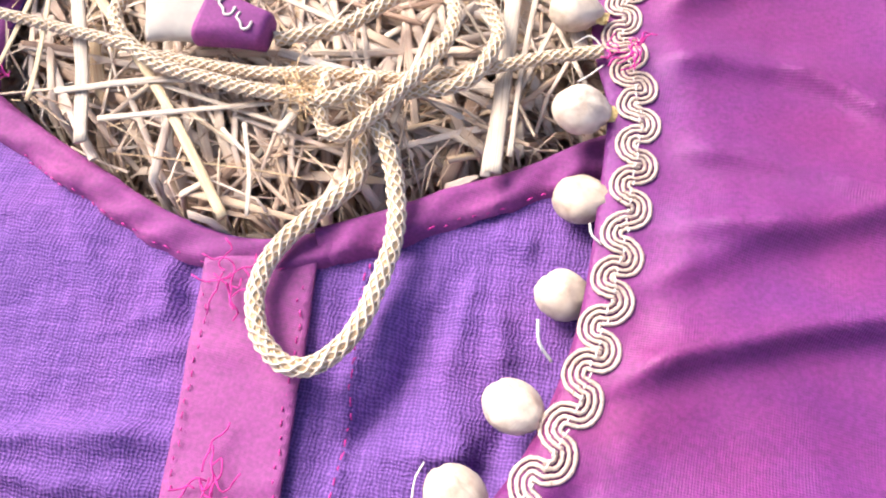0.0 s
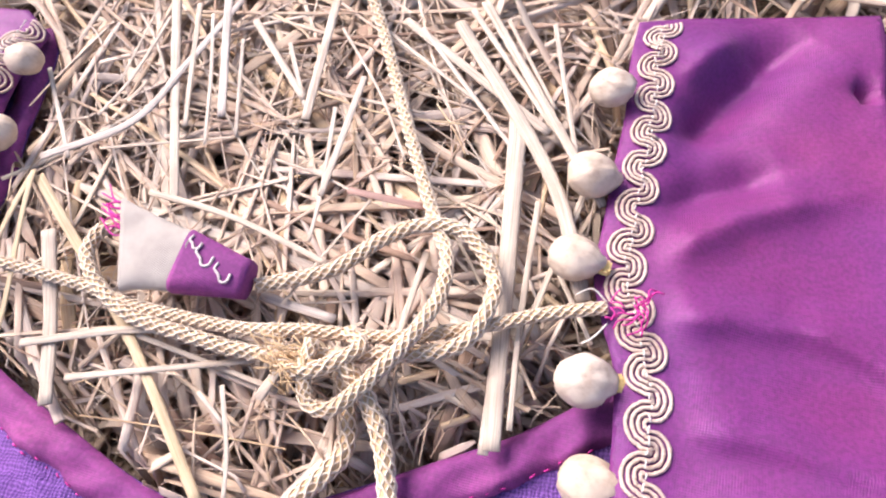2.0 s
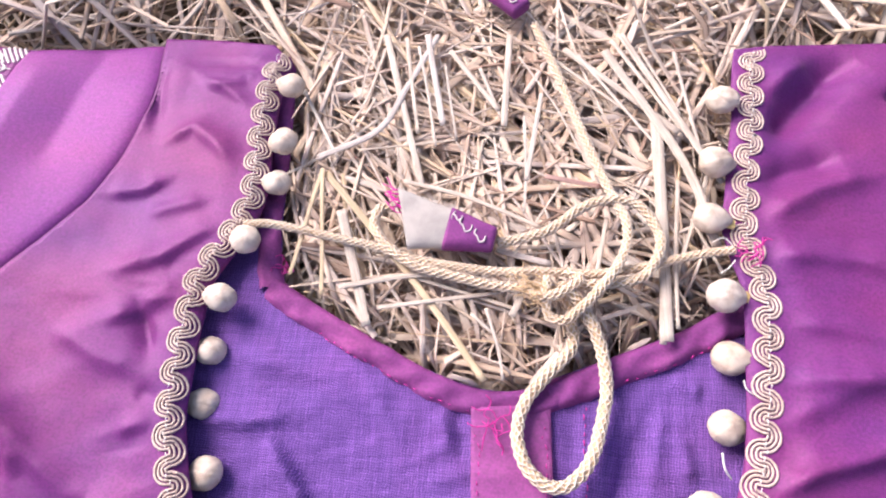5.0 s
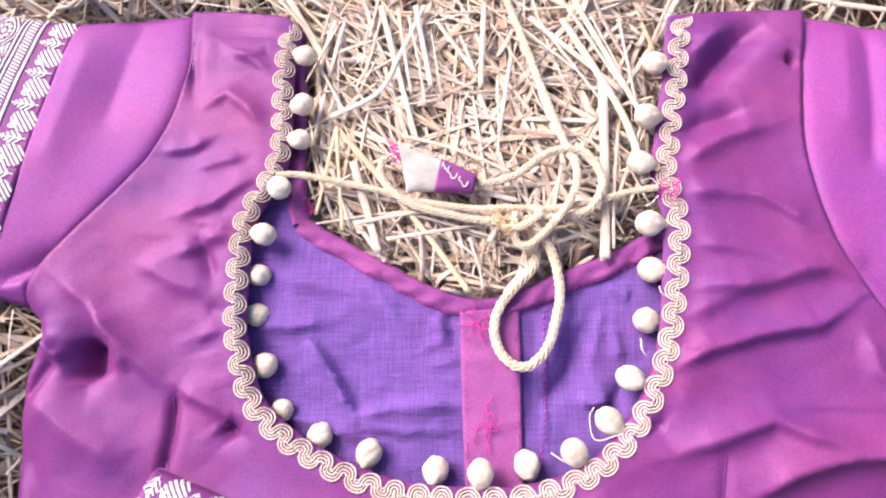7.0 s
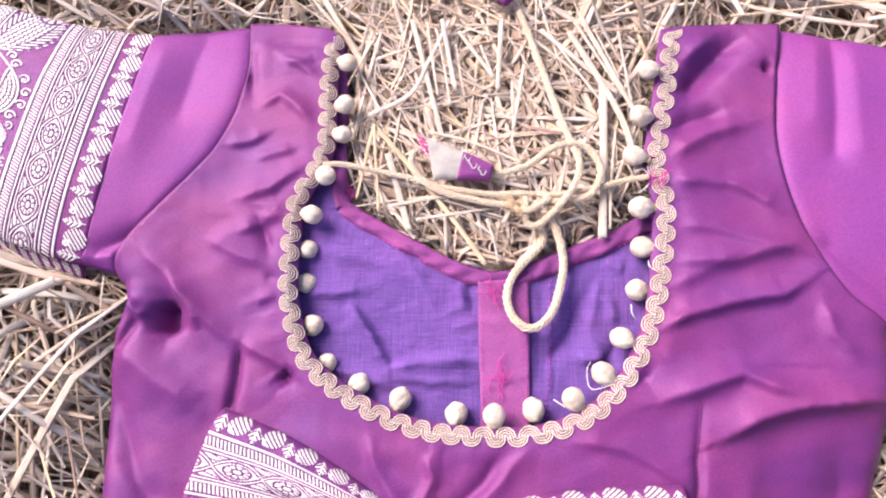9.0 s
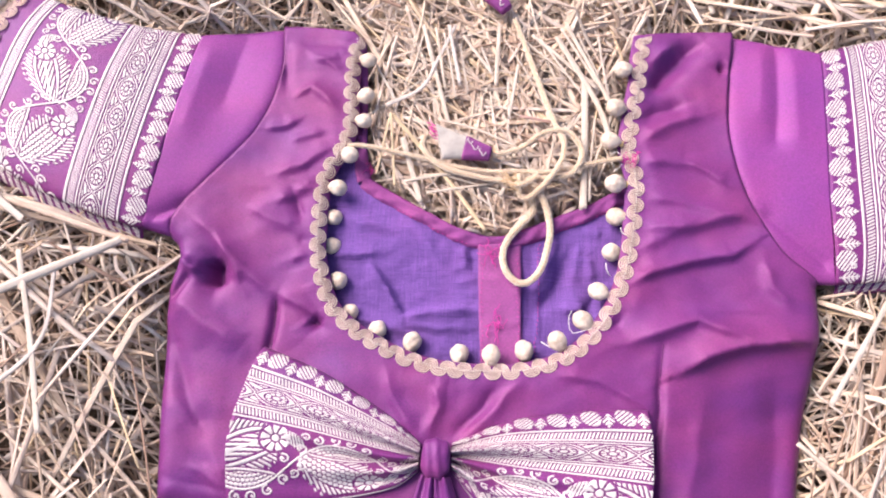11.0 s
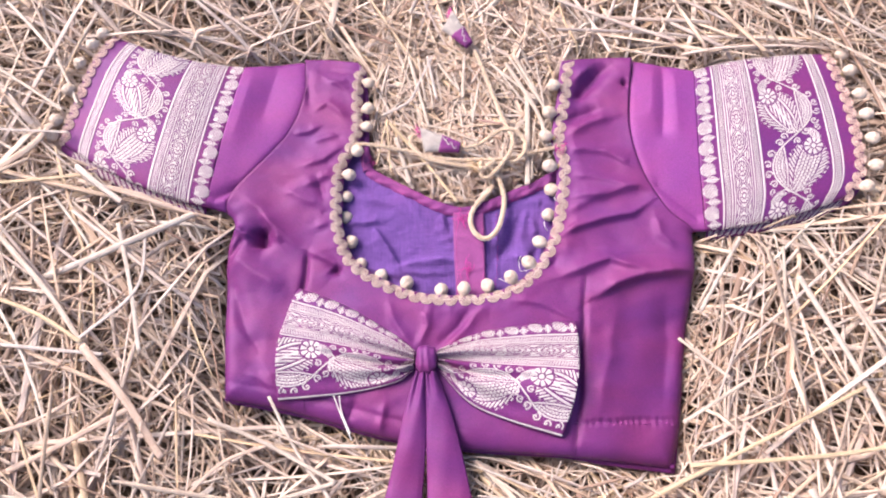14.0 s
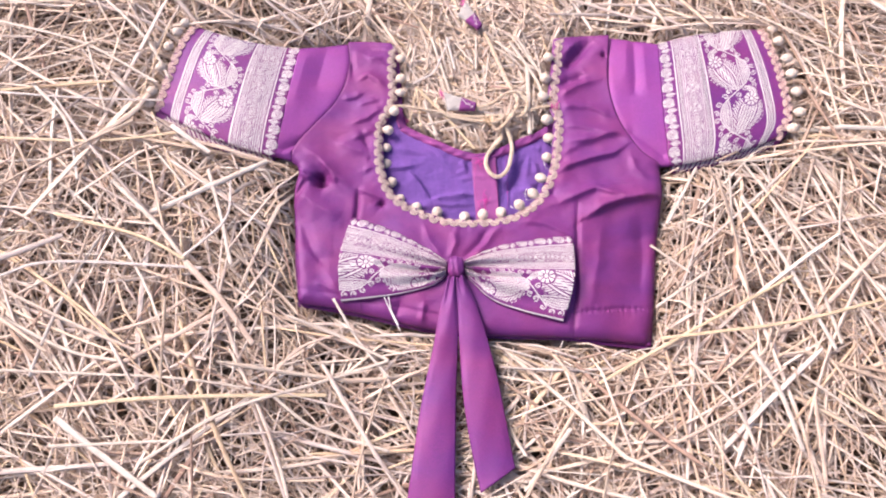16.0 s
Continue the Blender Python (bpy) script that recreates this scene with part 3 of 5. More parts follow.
def stitches(name, line, zfn, material, pitch=0.0030, length=0.0019, width=0.00034, parent=None, label="", jitter=0.0004):
    """A row of short stitches along a line."""
    p = spline(line, pitch)
    rng = np.random.default_rng(len(p))
    n = side_of(p)
    pieces = []
    for i in range(len(p) - 1):
        d = (p[i + 1] - p[i]) / np.linalg.norm(p[i + 1] - p[i])
        c = p[i] + n[i] * rng.normal(0, jitter)
        half = length / 2 * rng.uniform(0.4, 1.2)
        d = d + n[i] * rng.normal(0, 0.15)
        q = np.array([c - d * half, c, c + d * half])
        z = zfn(q[:, 0], q[:, 1]) + np.array([0.0000, 0.0004, 0.0000])
        pieces.append(tube_data(np.column_stack([q, z]), width, 5))
    return part(name, joined(name, pieces, material), parent, label)


def over_lining(lift):
    return lambda x, y: lining_z(x, y) + lift


_edge = spline(list(_bt[5:11]), 0.003)
_edge = _edge - side_of(_edge) * 0.0098
stitches("band_stitching", _edge, over_lining(0.0022), PINK, 0.0038, 0.0016, 0.00019, blouse, "magenta hand stitches along the neck binding")
_edge = spline(list(_bt[12:15]), 0.003)
_edge = _edge - side_of(_edge) * 0.0112
stitches("band_stitching", _edge, over_lining(0.0026), PINK, 0.0040, 0.0016, 0.00019, blouse, "magenta hand stitches along the neck binding")
for x0 in (0.0095, 0.0345):
    stitches("placket_stitching", [(x0, -0.004), (x0 + 0.0003, -0.040), (x0 + 0.001, -0.085)], lambda x, y: -0.0055 - 0.0048 * smooth(0.02, -0.05, y), PINK, 0.0034, 0.0016, 0.00018, blouse, "pink stitches beside the placket")
stitches("lining_stitching", [(0.0500, 0.004), (0.0493, -0.036), (0.0460, -0.078)], over_lining(0.0006), PINK, 0.0032, 0.0018, 0.00022, blouse, "pink stitches on the lining seam")


def tangle(name, x, y, zfn, size, count, material, seed, label, long=1.0):
    """A frayed knot of loose thread."""
    rng = np.random.default_rng(seed)
    pieces = []
    for _ in range(count):
        a = rng.uniform(0, 6.28)
        c = np.array([x, y]) + rng.normal(0, size * 0.25, 2)
        q = [c]
        for _ in range(4):
            a += rng.normal(0, 0.9)
            q.append(q[-1] + np.array([math.cos(a), math.sin(a) * long]) * size * 0.35)
        q = spline(q, 0.0008)
        z = zfn(q[:, 0], q[:, 1]) + 0.0006 + 0.0012 * np.abs(np.sin(np.arange(len(q)) * 0.4 + rng.uniform(0, 6)))
        pieces.append(tube_data(np.column_stack([q, z]), 0.00022, 4))
    return part(name, joined(name, pieces, material), blouse, label)


on_placket = lambda x, y: -0.0049 - 0.0048 * smooth(0.02, -0.05, y)
tangle("thread_knot", 0.0150, -0.0020, on_placket, 0.008, 9, PINK, 1, "frayed pink thread at the placket top")
tangle("thread_knot", 0.0190, -0.0520, on_placket, 0.006, 9, PINK, 2, "frayed pink thread knot on the placket", 1.8)
tangle("thread_knot", -0.0735, 0.0600, over_lining(0.002), 0.005, 6, PINK, 3, "frayed pink thread at the shoulder strip")
tangle("thread_knot", 0.1150, 0.0630, lambda x, y: front_z(x, y) + 0.0028, 0.0055, 12, PINK, 4, "bright pink thread tangled in the trim")

# ---- the wavy trim ----
def trim(name, line, zfn, material, wavelength, amp, pitch, thread, label, phase=0.0):
    """Wavy braid of four cords side by side."""
    step = 0.0004
    p = spline(line, step)
    n = side_of(p)
    d = np.stack([n[:, 1], -n[:, 0]], -1)
    s = np.arange(len(p)) * step
    rng = np.random.default_rng(11)
    drift = np.convolve(rng.normal(0, 1, len(p) + 100), np.ones(101) / 101, "valid") * 5.0
    f = 2 * math.pi * s / wavelength + phase + drift
    q = p + n * (amp * np.sin(f))[:, None] - d * (amp * 0.30 * np.sin(2 * f))[:, None]
    m = side_of(q)
    pieces = []
    for k in (-1.5, -0.5, 0.5, 1.5):
        r = q + m * (k * pitch)
        z = zfn(r[:, 0], r[:, 1]) + thread * (0.9 + 0.20 * np.sin(s * 1400 + k)) + 0.0005 * np.abs(np.cos(f)) * (k > 0)
        pieces.append(tube_data(np.column_stack([r, z]), thread * (1 + 0.14 * np.sin(s * 5200 + 2 * k)), 6, 0.8))
    return part(name, joined(name, pieces, material), blouse, label)


trim("neck_trim", NECK, lambda x, y: front_z(x, y), TRIM, 0.0122, 0.0030, 0.00142, 0.00051, "gold-cream wavy braid round the neckline")
stitches("trim_stitching", NECK, lambda x, y: front_z(x, y) + 0.0020, WHITE_THREAD, 0.0026, 0.0017, 0.0002, blouse, "fine pale stitches along the braid")

# ---- sleeves and cuffs ----
def lofted(a, b, zfn, sag_top=0.0, sag_low=0.0, u0=0.0):
    """A patch from line a to line b; v runs down both."""
    la, lb = along(a, 60), along(b, 60)
    g = np.linspace(0, 1, 60)

    def fn(u, v):
        u = u0 + (1 - u0) * np.asarray(u, float)
        v = np.asarray(v, float)
        pa = np.stack([np.interp(v, g, la[:, k]) for k in (0, 1)], -1)
        pb = np.stack([np.interp(v, g, lb[:, k]) for k in (0, 1)], -1)
        p = pa + (pb - pa) * u[:, None]
        p[:, 1] += 4 * u * (1 - u) * (sag_top * (1 - v) + sag_low * v)
        return np.column_stack([p, zfn(p[:, 0], p[:, 1], u, v)])
    return fn


SLEEVE_FOLDS = [([(0.223, 0.150), (0.219, 0.110), (0.215, 0.077)], -0.0030, 0.0060), ([(0.212, 0.145), (0.206, 0.100)], 0.0022, 0.010), ([(0.232, 0.140), (0.228, 0.080)], 0.0022, 0.011),
                ([(0.205, 0.020), (0.238, -0.012)], -0.0035, 0.006), ([(-0.175, 0.165), (-0.185, 0.110)], -0.0022, 0.011), ([(-0.200, 0.150), (-0.210, 0.090)], 0.0020, 0.012),
                ([(-0.225, 0.018), (-0.205, 0.030)], -0.0040, 0.005), ([(-0.232, 0.014), (-0.216, 0.016)], 0.0040, 0.004)]


def sleeve_z(x, y, u, v):
    puff = 0.010 * np.clip(4 * v * (1 - v), 0, 1) ** 0.5
    return elev(x, y) - 0.0055 + puff - 0.0030 * np.exp(-np.clip(u, 0, 1) / 0.05) - 0.004 * (u < 0) + folds(x, y, SLEEVE_FOLDS) + ripple(x, y, 0.05, 0.0006)


def cuff_z(x, y, u, v):
    puff = 0.010 * np.clip(4 * v * (1 - v), 0, 1) ** 0.5
    return elev(x, y) - 0.0052 + puff + ripple(x, y, 0.06, 0.0008)


CUFF_IN_L = [(-0.2083, 0.1690), (-0.2184, 0.0997), (-0.2265, 0.0526), (-0.2328, 0.0095)]
CUFF_OUT_L = [(-0.3457, 0.2025), (-0.3602, 0.1683), (-0.3726, 0.1233), (-0.3846, 0.0799)]
CUFF_IN_R = [(0.2527, 0.1455), (0.2470, 0.0805), (0.2441, 0.0289), (0.2438, -0.0267)]
CUFF_OUT_R = [(0.3865, 0.1564), (0.3945, 0.0922), (0.3951, 0.0300), (0.3790, 0.0030)]
cuff_l = lofted(CUFF_IN_L, CUFF_OUT_L, cuff_z, -0.009, -0.010)
cuff_r = lofted(CUFF_IN_R, CUFF_OUT_R, cuff_z, 0.005, -0.006)
thicken(part("sleeve", grid("sleeve", lofted(SEAM_L, CUFF_IN_L, sleeve_z, 0, 0, -0.06), 46, 70, SILK_SLEEVE), blouse, "plain purple silk sleeve"))
thicken(part("sleeve", grid("sleeve", lofted(SEAM_R, CUFF_IN_R, sleeve_z, 0, 0, -0.06), 46, 70, SILK_SLEEVE), blouse, "plain purple silk sleeve with a pleat at the shoulder"))


# ---- woven silver border: raised thread, in metres along (s) and across (r) the border ----
CELL = 0.00040


def hatch(a, b, angle, pitch, share):
    """Parallel threads with gaps."""
    return ((a * math.cos(angle) + b * math.sin(angle)) / pitch) % 1.0 < share


def cells(a, b, pitch, share=0.80):
    """Rounded cells in brick order."""
    row = np.floor(b / pitch)
    u, v = (a / pitch + 0.5 * (row % 2)) % 1.0 - 0.5, (b / pitch) % 1.0 - 0.5
    return u * u + v * v < (share * 0.5) ** 2 * 1.15


def spiral(a, b, size, turn, flip, width):
    rho, phi = np.hypot(a, b), (np.arctan2(b * flip, a) - turn) % (2 * math.pi)
    return (np.abs(rho - size * (1 - 0.62 * phi / (2 * math.pi))) < width) | (rho < width * 1.3)


def paisley_leaf(a, b, kind):
    """A fringed leaf, foot at a = -1, tip at a = 1: hatched petals round a heart of cells, or of nested lines."""
    b = b - 0.22 * np.clip((a + 1) / 2, 0, 1.2) ** 2 + 0.06
    in_a = np.clip(a, -0.999, 0.999)
    w = 0.98 * (1 - in_a) ** 0.72 * (1 + in_a) ** 0.50 * 0.72
    d = np.abs(b) / w
    inside_a = np.abs(a) < 0.999
    fringe = 1.0 + 0.10 * np.sign(np.sin(a * 34 + np.sign(b) * 0.8))
    petals = (d > 0.60) & (d < fringe) & hatch(a, np.abs(b), 0.75, 0.105, 0.60)
    if kind:
        heart = (d < 0.54) & cells(a, b, 0.130, 0.86)
    else:
        heart = ((d < 0.54) & (d > 0.42)) | ((d < 0.34) & hatch(a, b, 1.2, 0.11, 0.60)) | ((d < 0.06) & (a > -0.6))
    fx, fy = a + 0.86, b
    rho, phi = np.hypot(fx, fy), np.arctan2(fy, fx)
    foot = ((rho > 0.13) & (rho < 0.34) & ((phi / (2 * math.pi) * 9) % 1.0 < 0.70)) | (rho < 0.09)
    body = inside_a & (petals | heart) & (rho > 0.40)
    return body | foot


def border(S, R, rows, lenses, pairs, P, shift, flip=1):
    """The woven motifs as masks over a fine net: buds, banded chain of lenses, leafy vine, edge stripe."""
    b0, b1, f0, f1, s0, s1 = [k * R for k in rows]
    s, r = np.meshgrid((np.arange(int(S / CELL)) + 0.5) * CELL, (np.arange(int(R / CELL)) + 0.5) * CELL, indexing="ij")
    made = []
    # buds: a hatched comma and a small floret by turns
    Q, H = S / pairs, b1 - b0
    for i in range(pairs):
        a, b = s - (i + 0.30) * Q, r - b0 - 0.40 * H
        u, v = a * 0.88 + b * 0.47, b * 0.88 - a * 0.47
        comma = ((u / (0.32 * Q)) ** 2 + (v / (0.42 * H)) ** 2 < 1) & hatch(a, b, 0.9, 0.0021, 0.60)
        comma |= spiral(a - 0.16 * Q, b - 0.30 * H, 0.0024, 3.2, 1, 0.00045)
        made.append(("bud", comma & (r < b1 - 0.0006)))
        a, b = s - (i + 0.80) * Q, r - b0 - 0.56 * H
        leaf = (np.abs(a) / (0.21 * Q) + np.abs(b) / (0.44 * H) < 1) & (hatch(np.abs(a), b, 2.3, 0.0021, 0.60) | (np.abs(a) < 0.0004))
        made.append(("bud", leaf & (r < b1 - 0.0006)))
    # band: plain and ticked stripes on both sides of a chain of lenses
    B = f0 - b1
    k = (r - b1) / B
    e = np.minimum(k, 1 - k)
    band = ((e > 0.015) & (e < 0.060)) | ((e > 0.085) & (e < 0.205) & hatch(s, r, 0.35, 0.0021, 0.58)) | ((e > 0.225) & (e < 0.255)) | ((e > 0.285) & (e < 0.310))
    made.append(("border_band", band & (k > 0) & (k < 1)))
    L = S / lenses
    u, w = (s / L) % 1.0 * 2 - 1, (k - 0.5) / 0.172
    lens = np.abs(w) - 0.98 * np.abs(np.cos(u * math.pi / 2)) ** 0.85
    rho, phi = np.hypot(u / 0.60, w / 0.66), np.arctan2(w, u)
    chain = ((lens > 0.27) & hatch(s, r, 1.4, 0.0024, 0.75)) | ((lens < -0.22) & ((rho > 1.0) | ((rho < 0.84) & (rho > 0.44) & ((phi / (2 * math.pi) * 10) % 1.0 < 0.72)) | (rho < 0.28))) | (np.abs(lens - 0.02) < 0.075)
    made.append(("diamond_chain", chain & (np.abs(w) < 1)))
    # field: a vine swings from side to side; each swing holds a leaf of cells, a paisley lies across from it
    F, mid = f1 - f0, (f0 + f1) / 2
    inner = (r > f0 + 0.0008) & (r < f1 - 0.0008)
    th = math.pi * (s / P - shift)
    swing = lambda t: np.cos(t) * (1.18 - 0.18 * np.cos(t) ** 2)
    line = mid + flip * 0.37 * F * swing(th)
    slope = np.hypot(1.0, 0.37 * F * math.pi / P * np.sin(th))
    vine = (np.abs(r - line) < 0.00075 * slope) & inner
    n0, n1 = int(math.floor(-shift)) - 1, int(math.ceil(S / P - shift)) + 1
    for i in range(n0, n1 + 1):
        c = (i + shift) * P
        up = flip * (1 if i % 2 == 0 else -1)
        x = (s - c) / (0.36 * P)
        depth = (line - r) * up
        limit = 0.0135 * np.clip(1 - x * x, 0, 1) ** 0.8
        moon = (np.abs(x) < 1) & (depth > 0.0013) & (depth < limit)
        edge = moon & (depth > limit - 0.0011 - 0.0006 * np.abs(np.sin(s * 1500)))
        moon = (moon & (depth < limit - 0.0024) & cells(s - c, depth - 0.0013, 0.0028, 0.86)) | edge
        made.append(("crescent_leaf", moon & inner))
        a = ((s - c) * 0.93 + (r - mid) * up * 0.36) / (0.445 * P)
        b = ((r - mid + up * 0.150 * F) * 0.93 - (s - c) * up * 0.36) / (0.445 * P)
        leaf = paisley_leaf(a, b * up, i % 2 == 0) & inner & (np.abs(r - line) > 0.0016) & ~((np.abs(x) < 1) & (depth > 0) & (depth < limit + 0.0008))
        made.append(("paisley", leaf))
        for j, q in enumerate(np.linspace(-0.40, 0.40, 6)):
            t0 = math.pi * q
            cs, cr = c + q * P * 1.06, mid + up * 0.37 * F * float(swing(t0)) + up * 0.0050
            vine |= spiral(s - cs, r - cr, 0.0037, -1.57 * up, 1 if j % 2 else -1, 0.00066) & inner
        cs, cr = c + 0.5 * P, mid + up * 0.33 * F
        a, b = (s - cs) * 0.8 + (r - cr) * 0.6 * up, (r - cr) * 0.8 - (s - cs) * 0.6 * up
        small = ((a / 0.0078) ** 2 + (b / 0.0042) ** 2 < 1) & hatch(a, b, 0.9, 0.0018, 0.66)
        small |= spiral(s - cs + 0.0070, r - cr - up * 0.004, 0.0030, 0.0, up, 0.0005)
        made.append(("small_leaf", small & inner))
        for da, db, w in ((0.40, -0.02, 1), (0.58, 0.06, -1), (0.47, -0.14, 1)):
            vine |= spiral(s - c - da * P, r - mid - up * db * F, 0.0034, 1.0, w, 0.00062) & inner
    made.append(("vine", vine))
    if s1 > s0:
        k = (r - s0) / (s1 - s0)
        made.append(("border_stripe", ((k > 0) & (k < 0.14)) | ((k > 0.86) & (k < 1)) | ((k > 0.24) & (k < 0.76) & hatch(s, r, 0.1, 0.0024, 0.62))))
    else:
        made.append(("border_stripe", (r > R - 0.0026) & (r < R - 0.0010)))
    return made


def weave(name, mask, place, parent):
    """Raised thread where the mask holds, with rounded rims, on a cloth patch; place(s, r) gives the cloth's points."""
    i, j = np.nonzero(mask)
    if len(i) < 6:
        return None
    w = mask.shape[1] + 1
    corner = np.stack([i * w + j, (i + 1) * w + j, (i + 1) * w + j + 1, i * w + j + 1], -1)
    ids, back = np.unique(corner.ravel(), return_inverse=True)
    share = np.bincount(back) / 4.0
    p = place((ids // w) * CELL, (ids % w) * CELL)
    p[:, 2] += 0.00025 + 0.00045 * share
    me = mesh_from(name, p, back.reshape(-1, 4), ZARI)
    if me.polygons[0].normal.z < 0:
        me.flip_normals()
    return part(name, me, parent)


def dress(parent, S, R, fn, pattern):
    """Lays a border on a patch fn(u, v), where u runs across (r) and v along (s)."""
    place = lambda s, r: fn(np.clip(np.asarray(r) / R, 0, 1), np.clip(np.asarray(s) / S, 0, 1))
    for name, mask in pattern:
        weave(name, mask, place, parent)


CUFF_ROWS = (0.0, 0.112, 0.385, 0.790, 0.800, 0.872)
for fn, shift, flip, label in ((cuff_l, 0.25, 1, "purple silk cuff with silver woven border, lower edge turned"), (cuff_r, 0.12, -1, "purple silk cuff with silver woven border")):
    cuff = thicken(part("cuff", grid("cuff", fn, 60, 70, SILK), blouse, label))
    dress(cuff, 0.170, 0.150, fn, border(0.170, 0.150, CUFF_ROWS, 6.6, 8, 0.057, shift, flip))


def under(fn, dx, dy, dz, v0):
    def low(u, v):
        p = fn(np.asarray(u, float), v0 + (1 - v0) * np.asarray(v, float))
        return p + np.array([dx, dy, dz]) + np.outer(np.asarray(v, float), [0, 0, -0.004])
    return low


for fn, dx, dy in ((cuff_l, -0.0045, -0.0075), (cuff_r, 0.003, -0.0055)):
    low = under(fn, dx, dy, -0.0060, 0.80)
    back = thicken(part("cuff_underside", grid("cuff_underside", low, 50, 14, SILK), blouse, "underside of the cuff showing below its edge"))
    s, r = np.meshgrid((np.arange(85) + 0.5) * CELL, (np.arange(350) + 0.5) * CELL, indexing="ij")
    rope = ((s > 0.018) & (s < 0.0325) & hatch(s, r, 1.05, 0.0052, 0.62) & hatch(s, r, 0.4, 0.0016, 0.70) & (r > 0.002) & (r < 0.130)) | ((np.abs(s - 0.0155) < 0.0006) & (r < 0.130))
    weave("border_band", rope, lambda s, r, low=low: low(np.asarray(r) / 0.142, np.asarray(s) / 0.034), back)


def on_patch(fn, u, v):
    p = fn(np.array([u]), np.array([v]))[0]
    return p


for fn, phase in ((cuff_l, 0.0), (cuff_r, 1.0)):
    vv = np.linspace(0.0, 1.0, 24)
    line = fn(np.full(24, 0.972), vv)
    gz = lambda x, y, line=line: np.interp(y, line[::-1, 1], line[::-1, 2]) + 0.0006
    trim("cuff_trim", line[:, :2], gz, TRIM_CUFF, 0.0120, 0.0031, 0.00138, 0.00052, "copper-cream wavy braid along the cuff", phase)

# seams at the armholes and down the front: groove shade as dark tubes
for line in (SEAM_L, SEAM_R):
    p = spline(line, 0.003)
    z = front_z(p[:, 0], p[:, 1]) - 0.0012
    part("armhole_seam", joined("armhole_seam", [tube_data(np.column_stack([p, z]), 0.0011, 6)], SEAM_SHADE), blouse, "armhole seam, groove shade drawn as a dark line")
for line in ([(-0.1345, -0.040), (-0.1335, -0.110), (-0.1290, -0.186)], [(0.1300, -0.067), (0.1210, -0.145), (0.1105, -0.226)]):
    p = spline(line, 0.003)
    part("dart_seam", joined("dart_seam", [tube_data(np.column_stack([p, front_z(p[:, 0], p[:, 1]) - 0.0002]), 0.0006, 6)], SEAM_SHADE), blouse, "dart seam, crease shade drawn as a dark line")
stitches("hem_stitching", [(0.112, -0.1990), (0.160, -0.2000), (0.203, -0.2010)], lambda x, y: front_z(x, y) + 0.0001, SILK_SLEEVE, 0.0052, 0.0032, 0.0005, blouse, "paired hem stitches")

# back panel below the front: shows along hem and sides
BACK = np.vstack([spline([(-0.209, -0.02), (-0.2090, -0.1100), (-0.2035, -0.1770)], 0.004)[:-1], spline([(-0.2035, -0.1770), (-0.1410, -0.1890), (-0.0548, -0.2125), (0.0136, -0.2225), (0.1018, -0.2290), (0.140, -0.2355), (0.1985, -0.2430)], 0.004)[:-1],
                  spline([(0.1985, -0.2430), (0.2070, -0.2015), (0.2200, -0.1228), (0.2305, -0.0612), (0.2320, -0.03)], 0.004), [(0.12, -0.10), (-0.12, -0.10)]])
thicken(part("back_panel", sheet("back_panel", BACK, lambda x, y: elev(x, y) - 0.0125 - 0.012 * smooth(0.120, 0.225, x) + ripple(x, y, 0.06, 0.0010), SILK, 0.005), blouse, "back of the blouse showing below the hem"))

# ---- the bow ----
def wing(top, low, bulge):
    lt, ll = along(top, 60), along(low, 60)
    g = np.linspace(0, 1, 60)

    def fn(u, v):
        """u: from the knot outwards, v: from the upper edge down."""
        u, v = np.asarray(u, float), np.asarray(v, float)
        a = np.stack([np.interp(u, g, lt[:, k]) for k in (0, 1)], -1)
        b = np.stack([np.interp(u, g, ll[:, k]) for k in (0, 1)], -1)
        p = a + (b - a) * v[:, None]
        p[:, 0] += bulge * 4 * v * (1 - v) * u
        hump = np.clip(4 * v * (1 - v), 0, 1) ** 0.55
        z = elev(p[:, 0], p[:, 1]) + 0.0055 + (0.004 + 0.0085 * u ** 0.7) * hump + 0.0036 * (1 - u) ** 1.3 * np.sin(2 * math.pi * 4.3 * v + 0.7) * hump
        z += 0.0022 * np.sin(2 * math.pi * 1.7 * v + 2.0 * u) * hump - 0.0040 * np.exp(-((v - 0.52 - 0.10 * (1 - u)) / 0.045) ** 2) * (1 - 0.75 * u)
        z += 0.0035 * np.exp(-((v - 0.30) / 0.10) ** 2) * (1 - u) + ripple(p[:, 0], p[:, 1], 0.03, 0.0007)
        return np.column_stack([p, z])
    return fn


